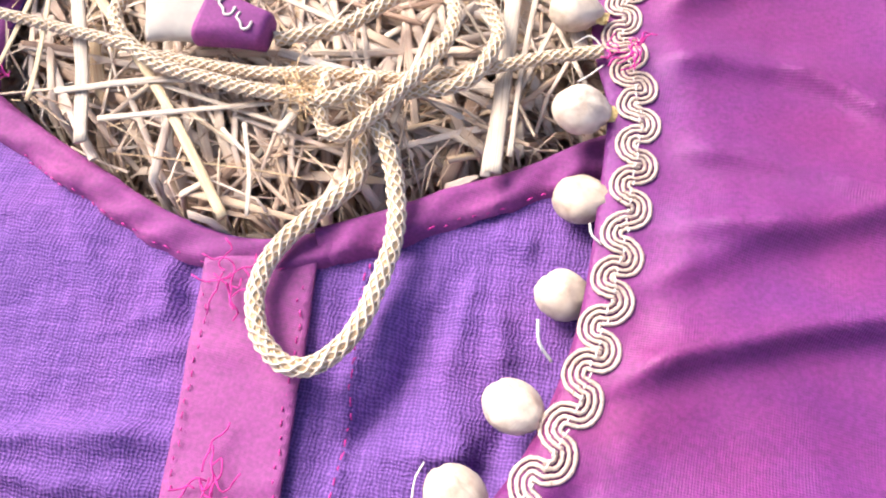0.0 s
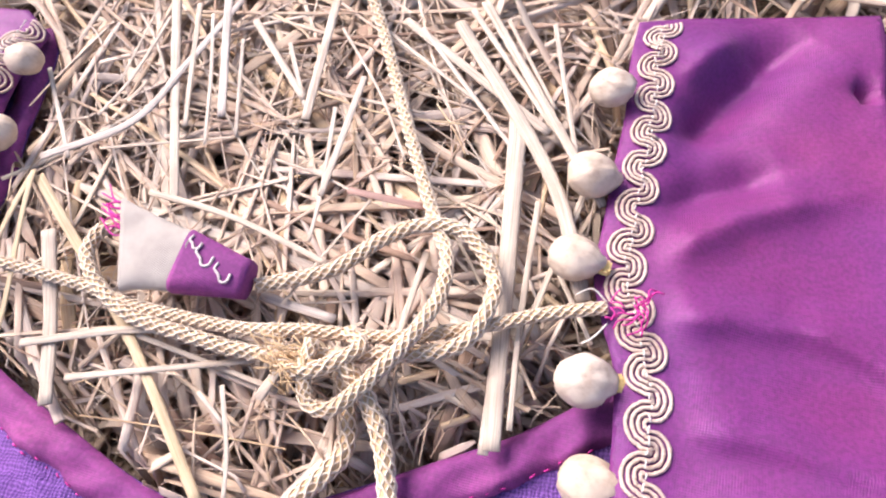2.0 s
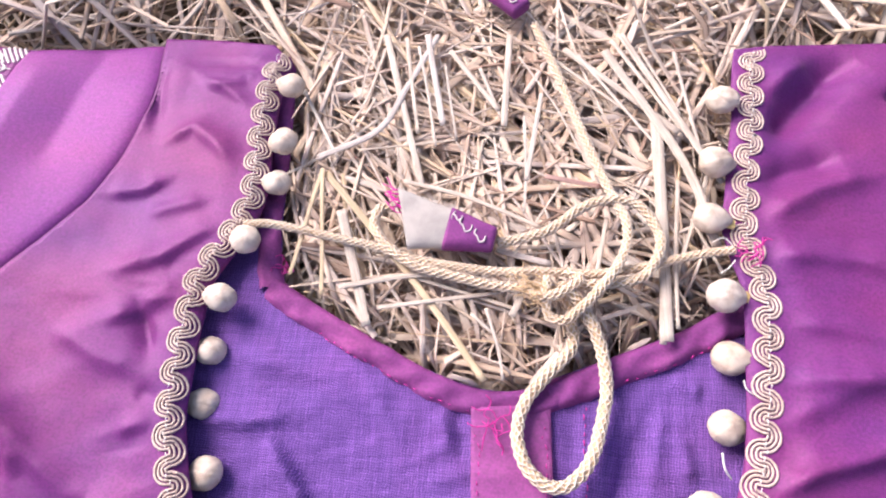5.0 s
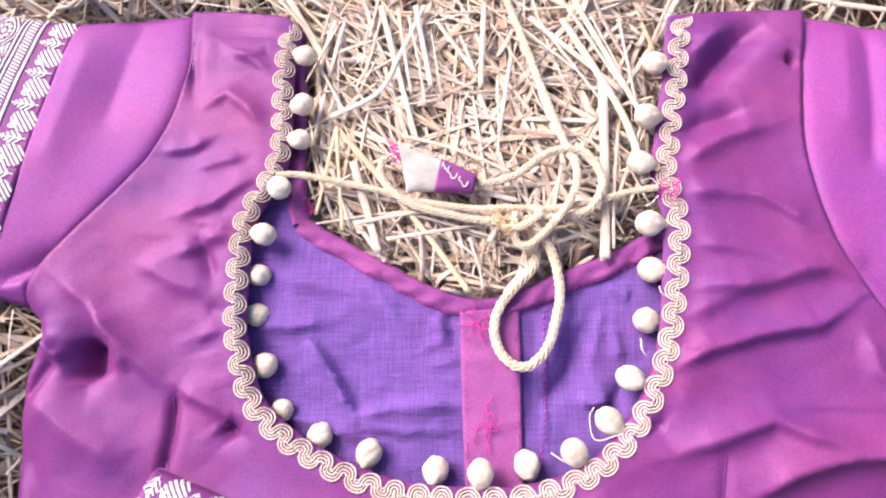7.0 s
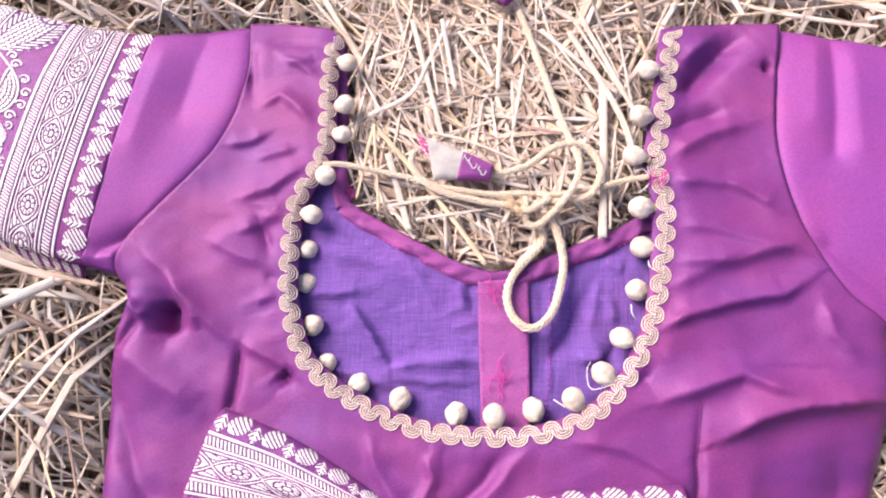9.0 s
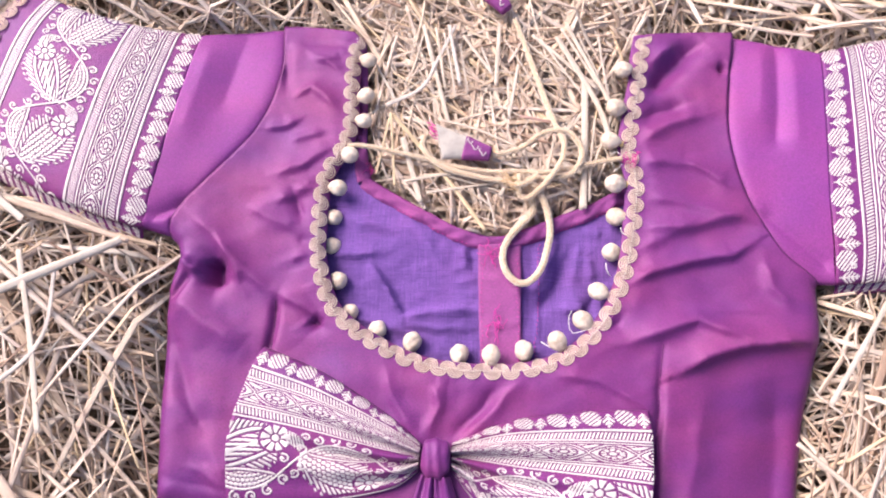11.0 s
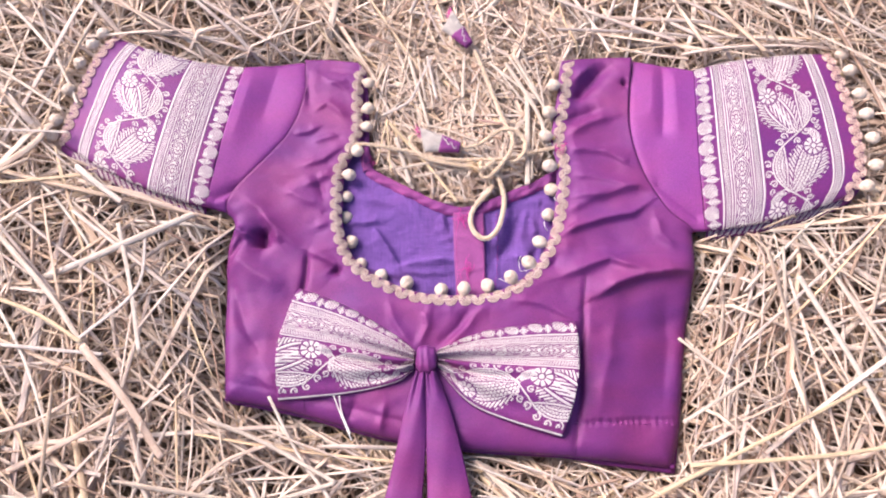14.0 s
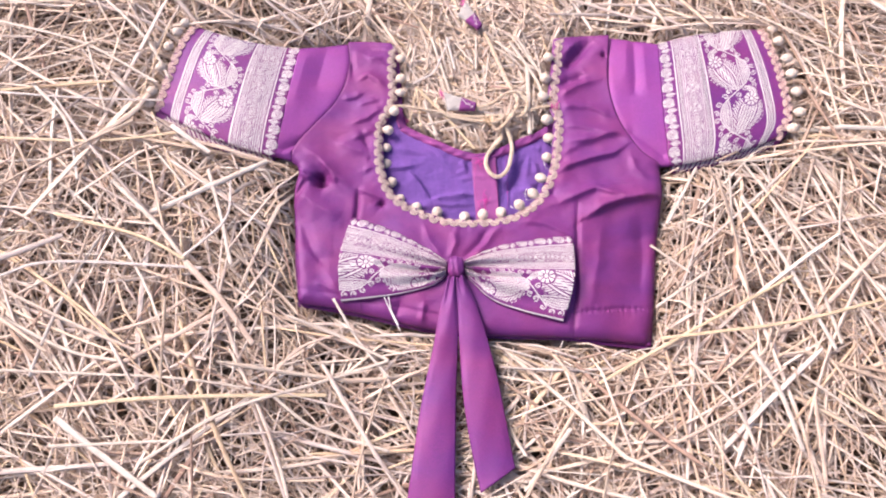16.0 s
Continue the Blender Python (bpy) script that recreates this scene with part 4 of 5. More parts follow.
WING_L = wing([(-0.0285, -0.1345), (-0.0484, -0.1183), (-0.0935, -0.0910), (-0.1375, -0.0730)], [(-0.0300, -0.1520), (-0.0473, -0.1631), (-0.0898, -0.1722), (-0.1513, -0.1777)], -0.0070)
WING_R = wing([(-0.0085, -0.1335), (0.0287, -0.1188), (0.0766, -0.1119), (0.1165, -0.1098)], [(-0.0080, -0.1520), (0.0186, -0.1814), (0.0506, -0.1971), (0.0980, -0.2123)], 0.0075)
for fn, label in ((WING_L, "gathered bow loop of silver-bordered purple silk"), (WING_R, "gathered bow loop of silver-bordered purple silk, drooping")):
    loop = thicken(part("bow_loop", grid("bow_loop", fn, 60, 64, SILK), blouse, label), 0.0012)
    turned = lambda u, v, fn=fn: fn(v, u)
    dress(loop, 0.122, 0.104, turned, border(0.122, 0.104, (0.005, 0.120, 0.445, 0.945, 0.0, 0.0), 4.3, 6, 0.060, 0.86, -1))
    # folded-under side of the loop
    def under_side(u, v, fn=fn):
        p = fn(u, np.asarray(v, float))
        e = elev(p[:, 0], p[:, 1])
        return np.column_stack([p[:, :2] * 1.0, np.minimum(p[:, 2] - 0.0022, e + 0.0050)])
    part("loop_back", grid("loop_back", under_side, 24, 24, SILK), loop)


def knot_mesh():
    bm = bmesh.new()
    bmesh.ops.create_uvsphere(bm, u_segments=36, v_segments=22, radius=1.0)
    for v in bm.verts:
        x, y, z = v.co
        box = lambda k: math.copysign(abs(k) ** 0.80, k)
        x, y = box(x), box(y)
        w = 1 - 0.16 * (1 - y * y)
        f = 1 + 0.05 * math.sin(9 * x + 2 * y) + 0.03 * noise.noise((x * 3, y * 3, z * 3))
        v.co = (x * 0.0110 * w * f, y * 0.0125 * f, box(z) * 0.0075 * f)
    me = bpy.data.meshes.new("bow_knot")
    bm.to_mesh(me)
    me.materials.append(SILK)
    me.polygons.foreach_set("use_smooth", [True] * len(me.polygons))
    return me


knot = part("bow_knot", knot_mesh(), blouse, "plain purple silk knot of the bow")
knot.matrix_basis = pose(-0.0185, -0.1430, 0.0125, 0, 0, -4)


def tail(left, right, lift, seed):
    la, lb = along(left, 60), along(right, 60)
    g = np.linspace(0, 1, 60)

    def fn(u, v):
        u, v = np.asarray(u, float), np.asarray(v, float)
        a = np.stack([np.interp(u, g, la[:, k]) for k in (0, 1)], -1)
        b = np.stack([np.interp(u, g, lb[:, k]) for k in (0, 1)], -1)
        p = a + (b - a) * v[:, None]
        on = smooth(-0.250, -0.215, p[:, 1])
        z = on * 0.0095 + (1 - on) * 0.0060 + lift + 0.0022 * np.sin(math.pi * v) + 0.0016 * np.sin(9 * u + seed) + 0.0022 * (1 - smooth(0.0, 0.16, u)) * np.cos(2 * math.pi * 1.5 * v)
        z += 0.00025 * np.sin(2 * math.pi * (1.3 * v + 3 * u + seed)) + 0.0014 * (1 - np.exp(-np.minimum(v, 1 - v) / 0.06)) - 0.0005 * np.exp(-((np.minimum(v, 1 - v) - 0.09) / 0.02) ** 2)
        return np.column_stack([p, z + elev(p[:, 0], p[:, 1])])
    return fn


thicken(part("bow_tail", grid("bow_tail", tail([(-0.0275, -0.1530), (-0.0390, -0.1920), (-0.0457, -0.2234), (-0.0637, -0.2976), (-0.0800, -0.3911), (-0.0890, -0.4400)], [(-0.0175, -0.1540), (-0.0185, -0.1920), (-0.0195, -0.2246), (-0.0245, -0.2871), (-0.0302, -0.3930), (-0.0330, -0.4420)], 0.0, 1.0), 120, 26, SILK), blouse, "long purple silk ribbon tail hanging from the bow"), 0.0016)
thicken(part("bow_tail", grid("bow_tail", tail([(-0.0190, -0.1540), (-0.0190, -0.2000), (-0.0186, -0.2300), (-0.0170, -0.2900), (-0.0110, -0.3450), (-0.0035, -0.3890)], [(-0.0090, -0.1540), (0.0040, -0.1920), (0.0127, -0.2261), (0.0215, -0.2700), (0.0285, -0.3200), (0.0345, -0.3655)], 0.0016, 2.6), 110, 26, SILK), blouse, "purple silk ribbon tail with a slanting end"), 0.0016)


# ---- cloth-covered buttons ----
def button_mesh(seed):
    """A padded ball gathered on one side, with a few creases."""
    rng = np.random.default_rng(seed)
    bm = bmesh.new()
    bmesh.ops.create_uvsphere(bm, u_segments=28, v_segments=18, radius=1.0)
    dent = rng.uniform(-1, 1, 3)
    lean = rng.uniform(0, 6.28)
    for v in bm.verts:
        x, y, z = v.co
        a = math.atan2(y, z)
        pole = max(0.0, x) ** 3
        f = 1 + 0.085 * noise.noise(Vector((x, y, z)) * 1.6 + Vector(dent) * 9) + pole * 0.09 * math.sin(7 * a + seed) + 0.02 * noise.noise(Vector((x, y, z)) * 6) - 0.075 * math.exp(-((y * math.cos(lean) + x * math.sin(lean) - 0.15) / 0.07) ** 2) * (z > -0.2)
        v.co = (x * (1.02 + 0.20 * pole) * f, y * 0.96 * f, z * 0.84 * f)
    for v in bm.verts:
        v.co *= 0.0067
    me = bpy.data.meshes.new("button")
    bm.to_mesh(me)
    bm.free()
    me.materials.append(BUTTON)
    me.polygons.foreach_set("use_smooth", [True] * len(me.polygons))
    return me


BUTTON_MESHES = [button_mesh(k) for k in range(5)]
tab_bm = bmesh.new()
bmesh.ops.create_cube(tab_bm, size=1.0)
bmesh.ops.bevel(tab_bm, geom=tab_bm.edges[:], offset=0.15, segments=2, affect="EDGES")
for _v in tab_bm.verts:
    _v.co = (_v.co.x * 0.0042 + 0.0080, _v.co.y * (0.0042 + 0.0010 * _v.co.x), _v.co.z * 0.0018 - 0.0012)
TAB = bpy.data.meshes.new("button_tab")
tab_bm.to_mesh(TAB)
TAB.materials.append(YELLOW)
rng = np.random.default_rng(21)


def button(x, y, z, turn, size=1.0, parent=None, tab=False):
    ob = part("button", BUTTON_MESHES[int(rng.integers(5))], blouse)
    ob.matrix_basis = pose(x, y, z, rng.uniform(-25, 25), rng.uniform(-18, 18), turn + rng.uniform(-14, 14)) @ Matrix.Diagonal((size, size, size, 1))
    if tab:
        part("button_tab", TAB, ob, "yellow silk tab")
    return ob


NECK_BUTTONS = [
    (-0.0765, 0.1429, 0.0075), (-0.0774, 0.1153, 0.0047), (-0.0785, 0.0959, 0.0020), (-0.0866, 0.0669, 0.0065), (-0.0947, 0.0431, 0.0020), (-0.0985, 0.0232, -0.0060),
    (-0.0990, 0.0025, -0.0095), (-0.0930, -0.0237, -0.0100), (-0.0830, -0.0461, -0.0110), (-0.0631, -0.0583, -0.0110), (-0.0380, -0.0662, -0.0095), (-0.0051, -0.0742, -0.0095),
    (0.0165, -0.0752, -0.0020), (0.0388, -0.0712, -0.0080), (0.0606, -0.0655, -0.0010), (0.0780, -0.0510, -0.0030), (0.0891, -0.0309, -0.0035), (0.0999, -0.0025, -0.0070),
    (0.1036, 0.0228, -0.0021), (0.1024, 0.0450, 0.0050), (0.1002, 0.0773, 0.0060), (0.1053, 0.1029, 0.0060), (0.1113, 0.1334, 0.0060)]
for i, (x, y, z) in enumerate(NECK_BUTTONS):
    k = int(np.argmin(np.hypot(NECK_LINE[:, 0] - x, NECK_LINE[:, 1] - y)))
    d = NECK_LINE[k] - np.array([x, y])
    size = (0.90, 0.95, 0.90, 0.95, 0.92, 0.92, 0.95, 1.0, 0.88, 0.98, 1.0, 1.0, 0.98, 1.0, 0.98, 1.04, 1.0, 1.0, 1.04, 1.02, 0.98, 1.0, 0.92)[i]
    button(x, y, z + (0.0022 if z < 0 and y < 0 else 0.0), math.degrees(math.atan2(d[1], d[0])), size, None, i in (18, 19, 20))
for k, v in enumerate((0.04, 0.17, 0.36, 0.60, 0.86, 0.98)):
    p = on_patch(cuff_l, 1.0, v)
    button(p[0] - 0.0085, p[1] + 0.004, p[2] + 0.003, 15, 0.92)
for k, v in enumerate((0.03, 0.16, 0.33, 0.47, 0.63, 0.80, 0.94)):
    p = on_patch(cuff_r, 1.0, v)
    button(p[0] + 0.0095, p[1], p[2] + 0.003, 180, 0.92)

# loose thread ends by the buttons and under the bow
LOOSE = [([(0.0975, -0.0210, 0.002), (0.0945, -0.0180, 0.006), (0.0940, -0.0130, 0.007)], 0.0004), ([(0.1085, 0.0080, 0.003), (0.1060, 0.0100, 0.004), (0.1055, 0.0130, 0.004)], 0.0003),
         ([(0.0840, -0.0570, 0.003), (0.0710, -0.0600, 0.001), (0.0690, -0.0500, -0.001), (0.0710, -0.0450, 0.001)], 0.00022), ([(0.0560, -0.0700, 0.000), (0.0500, -0.0660, -0.002)], 0.0003),
         ([(-0.1020, -0.1730, 0.007), (-0.0960, -0.1880, 0.004), (-0.0850, -0.2120, 0.004)], 0.0006), ([(-0.0970, -0.1730, 0.007), (-0.0945, -0.1880, 0.004), (-0.0865, -0.2060, 0.004)], 0.0006),
         ([(0.1085, 0.0660, 0.004), (0.1050, 0.0690, 0.005), (0.1010, 0.0680, 0.003)], 0.00025), ([(0.1085, 0.0600, 0.004), (0.1050, 0.0560, 0.005), (0.1020, 0.0545, 0.004)], 0.00025)]
for pts, r in LOOSE:
    part("loose_thread", joined("loose_thread", [tube_data(spline(pts, 0.001), r, 5)], WHITE_THREAD), blouse, "loose white thread end")


# ---- tie cord ----
def cord(name, pts, radius, label, strands=6):
    """Knitted cord: columns of looped stitches round a darker core, bound at its end."""
    radius = radius * 0.93
    p = spline(pts, 0.00055)
    s = np.arange(len(p)) * 0.00055
    d = np.gradient(p, axis=0)
    d /= np.linalg.norm(d, axis=1, keepdims=True)
    side = np.cross(d, [0, 0, 1.0])
    side /= np.linalg.norm(side, axis=1, keepdims=True) + 1e-9
    up = np.cross(side, d)
    pieces = []
    pitch = radius * 2.9
    for k in range(strands):
        for way in (1, -1):
            f = 2 * math.pi * s / pitch + (k % 2) * math.pi
            a = 2 * math.pi * (k + 0.5 * way * np.sin(f) * 0.92) / strands + 0.15 * np.sin(s * 90)
            r = radius * (0.86 + 0.10 * way * np.cos(f) + 0.03 * np.sin(s * 700 + k))[:, None]
            q = p + r * (np.cos(a)[:, None] * side + np.sin(a)[:, None] * up)
            pieces.append(tube_data(q, radius * (0.135 + 0.025 * np.cos(f)), 5))
    ring, mesh = len(p) * 5, joined(name, pieces, CORD)
    verts, faces = [v.co[:] for v in mesh.vertices], [tuple(f.vertices) for f in mesh.polygons]
    bpy.data.meshes.remove(mesh)
    faces.append(tuple(k * ring for k in range(len(pieces))))
    ob = part(name, mesh_from(name, verts, faces, CORD), blouse, label)
    part("cord_core", joined("cord_core", [tube_data(p, radius * 0.78, 8)], CORD_CORE), ob, "darker gold cord core")
    return ob


cord("tie_cord", [(-0.0890, 0.0745, 0.0055), (-0.0763, 0.0745, 0.0050), (-0.0509, 0.0695, 0.0035), (-0.0318, 0.0651, 0.0030), (-0.0185, 0.0606, 0.0030), (-0.0010, 0.0570, 0.0035), (0.0160, 0.0545, 0.0040), (0.0330, 0.0545, 0.0048),
                  (0.0552, 0.0538, 0.0045), (0.0779, 0.0580, 0.0042), (0.0929, 0.0617, 0.0045), (0.1085, 0.0640, 0.0050)], 0.0019, "cream and gold braided tie cord across the neckline")
cord("tie_cord", [(0.0165, 0.0671, 0.0030), (0.0359, 0.0722, 0.0035), (0.0496, 0.0818, 0.0045), (0.0608, 0.0855, 0.0060), (0.0723, 0.0834, 0.0060), (0.0798, 0.0718, 0.0055), (0.0786, 0.0605, 0.0075), (0.0706, 0.0514, 0.0055),
                  (0.0481, 0.0486, 0.0048), (0.0203, 0.0482, 0.0040), (0.0001, 0.0525, 0.0035), (-0.0159, 0.0570, 0.0035), (-0.0270, 0.0645, 0.0040), (-0.0339, 0.0738, 0.0040), (-0.0325, 0.0822, 0.0038), (-0.0270, 0.0835, 0.0030)],
     0.0022, "cream and gold braided cord looped back to a tassel")
cord("tie_cord", [(0.0330, 0.1790, 0.0030), (0.0385, 0.1640, 0.0025), (0.0440, 0.1470, 0.0025), (0.0532, 0.1176, 0.0030), (0.0615, 0.0930, 0.0035), (0.0650, 0.0830, 0.0050), (0.0675, 0.0760, 0.0065), (0.0669, 0.0652, 0.0080),
                  (0.0615, 0.0534, 0.0100), (0.0520, 0.0420, 0.0085), (0.0426, 0.0345, 0.0060), (0.0365, 0.0360, 0.0055), (0.0350, 0.0430, 0.0075), (0.0360, 0.0510, 0.0085)], 0.0021, "cream and gold braided cord running up to a tassel")
cord("tie_cord", [(0.0430, 0.0470, 0.0050), (0.0452, 0.0360, 0.0000), (0.0450, 0.0255, -0.0020), (0.0355, 0.0150, -0.0025), (0.0272, 0.0045, -0.0025), (0.0242, -0.0070, -0.0025), (0.0273, -0.0182, -0.0030), (0.0349, -0.0249, -0.0035),
                  (0.0428, -0.0240, -0.0035), (0.0503, -0.0160, -0.0030), (0.0548, -0.0032, -0.0025), (0.0575, 0.0117, -0.0015), (0.0552, 0.0275, 0.0010), (0.0498, 0.0390, 0.0040), (0.0440, 0.0460, 0.0075)], 0.0026, "cream and gold braided cord loop of the bow knot")
cord("tie_cord", [(0.0260, 0.0500, 0.0030), (0.0290, 0.0445, 0.0070), (0.0350, 0.0425, 0.0085), (0.0420, 0.0450, 0.0090), (0.0480, 0.0500, 0.0075), (0.0440, 0.0545, 0.0060)], 0.0021, "cream and gold cord wrapped into a knot")
rngk = np.random.default_rng(4)
fray = []
for _ in range(70):
    c = np.array([0.0315, 0.0455, 0.0075]) + rngk.normal(0, 1, 3) * (0.0035, 0.0022, 0.0010)
    a = rngk.uniform(-0.8, 0.8) + (math.pi if rngk.random() < 0.5 else 0) - 0.5
    q = [c + np.array([math.cos(a), math.sin(a), 0.15]) * L + np.array([0, 0, 0.0012 * math.sin(L * 500)]) + rngk.normal(0, 0.0003, 3) for L in (0, 0.002, 0.004, 0.006)]
    fray.append(tube_data(spline(q, 0.0008), 0.00018, 4))
tagged(part("frayed_end", joined("frayed_end", fray, CORD_CORE), blouse, "frayed golden threads at the cord knot"), kind="stuff")


# ---- tassels: little cloth pouches, half white brocade, half purple ----
def ring_loft(name, rings, material):
    """A closed skin through rings of points."""
    v = np.vstack(rings)
    m = len(rings[0])
    f = [(j * m + i, j * m + (i + 1) % m, (j + 1) * m + (i + 1) % m, (j + 1) * m + i) for j in range(len(rings) - 1) for i in range(m)]
    f += [tuple(range(m))[::-1], tuple((len(rings) - 1) * m + i for i in range(m))]
    return mesh_from(name, v, f, material)


def pouch_part(name, x0, x1, w0, w1, h0, h1, material, parent, label, pinch=0.0, skew=0.0, n=14):
    rings = []
    a = np.arange(28) * 2 * math.pi / 28
    for t in np.linspace(0, 1, n):
        w, h = w0 + (w1 - w0) * t, h0 + (h1 - h0) * t
        e = 0.55
        y = np.sign(np.cos(a)) * np.abs(np.cos(a)) ** e * w / 2
        z = np.sign(np.sin(a)) * np.abs(np.sin(a)) ** 0.8 * h / 2
        y = y * (1 - pinch * math.sin(math.pi * t))
        x = np.full(28, x0 + (x1 - x0) * t) + skew * y * (1 - t)
        z = z + 0.0003 * np.sin(3 * a + 5 * t)
        rings.append(np.column_stack([x, y, z]))
    end = rings[-1].copy()
    end = end.mean(0) + (end - end.mean(0)) * 0.75 + np.array([(x1 - x0) * 0.03, 0, 0])
    return part(name, ring_loft(name, rings + [end], material), parent, label)


def tassel(m, label, big=1.0):
    t = part("tassel", None, blouse, label)
    t.matrix_basis = m @ Matrix.Diagonal((big, big, big, 1))
    pouch_part("pouch", -0.0200, 0.0, 0.0250, 0.0172, 0.0035, 0.0085, POUCH, t, "white brocade half of the tassel", 0.05, -0.45)
    pouch_part("collar", -0.0012, 0.0180, 0.0180, 0.0105, 0.0092, 0.0086, BAND, t, "dark purple half of the tassel", 0.0)
    for k, (cx, cy, s) in enumerate(((0.0060, 0.0020, 1.0), (0.0125, -0.0010, 0.9), (0.0020, 0.0050, 0.7))):
        q = np.array([(-0.0022, 0.0026), (-0.0026, 0.0006), (-0.0008, -0.0008), (0.0004, -0.0026), (0.0022, -0.0020), (0.0026, 0.0004)]) * s
        q = spline(q, 0.0005) + (cx, cy)
        w = 0.0090 - (0.0090 - 0.0052) * np.clip(q[:, 0] / 0.018, 0, 1)
        z = 0.0046 * np.clip(1 - np.abs(q[:, 1] / w) ** (1 / 0.55 * 1.6), 0.05, 1) ** 0.4 + 0.0002
        part("zari_motif", joined("zari_motif", [tube_data(np.column_stack([q, z]), 0.00040, 5)], ZARI), t)
    rg = np.random.default_rng(9)
    pieces = []
    for _ in range(14):
        y = rg.uniform(0.002, 0.012)
        q = [(-0.0190 - 0.45 * y, y, 0.001), (-0.0220 - 0.45 * y, y + rg.normal(0, 0.001), 0.0015), (-0.0245 - 0.45 * y + rg.normal(0, 0.0015), y + rg.normal(0, 0.002), 0.001)]
        pieces.append(tube_data(spline(q, 0.001), 0.00025, 4))
    part("frayed_edge", joined("frayed_edge", pieces, PINK), t, "frayed pink-purple cut edge")
    return t


tassel(pose(-0.0025, 0.0715, 0.0068, 6, 4, -13), "white and purple cloth tassel at a cord end")
tassel(pose(0.0165, 0.1990, 0.0065, 0, 4, -52), "white and purple cloth tassel above the neckline", 0.95)


# ---- straw ----
COVERED = [FRONT, np.vstack([along(SEAM_L, 20), along(CUFF_IN_L, 20)[::-1]]), np.vstack([along(SEAM_R, 20), along(CUFF_IN_R, 20)[::-1]]),
           np.vstack([along(CUFF_IN_L, 20), along(CUFF_OUT_L, 20)[::-1]]) + (-0.003, -0.007), np.vstack([along(CUFF_IN_R, 20), along(CUFF_OUT_R, 20)[::-1]]) + (0.002, -0.005),
           np.vstack([along(CUFF_IN_L, 20), along(CUFF_OUT_L, 20)[::-1]]), np.vstack([along(CUFF_IN_R, 20), along(CUFF_OUT_R, 20)[::-1]]), BACK, LINING_OUTLINE,
           np.array([(-0.042, -0.20), (-0.094, -0.445), (-0.030, -0.445), (-0.016, -0.30), (-0.004, -0.392), (0.038, -0.366), (0.014, -0.21)]),
           np.array([(-0.026, 0.093), (-0.022, 0.060), (0.020, 0.060), (0.020, 0.076), (-0.004, 0.084)]), np.array([(-0.002, 0.198), (0.004, 0.226), (0.026, 0.226), (0.036, 0.190), (0.014, 0.180)]),
           np.vstack([NECK_LINE[::10], [(0.075, 0.168), (0.050, 0.225), (-0.005, 0.230), (-0.020, 0.190)]])]
COVER_DEPTH = [0.019, 0.016, 0.016, 0.018, 0.018, 0.018, 0.018, 0.030, 0.026, 0.005, 0.000, 0.000, 0.0030]


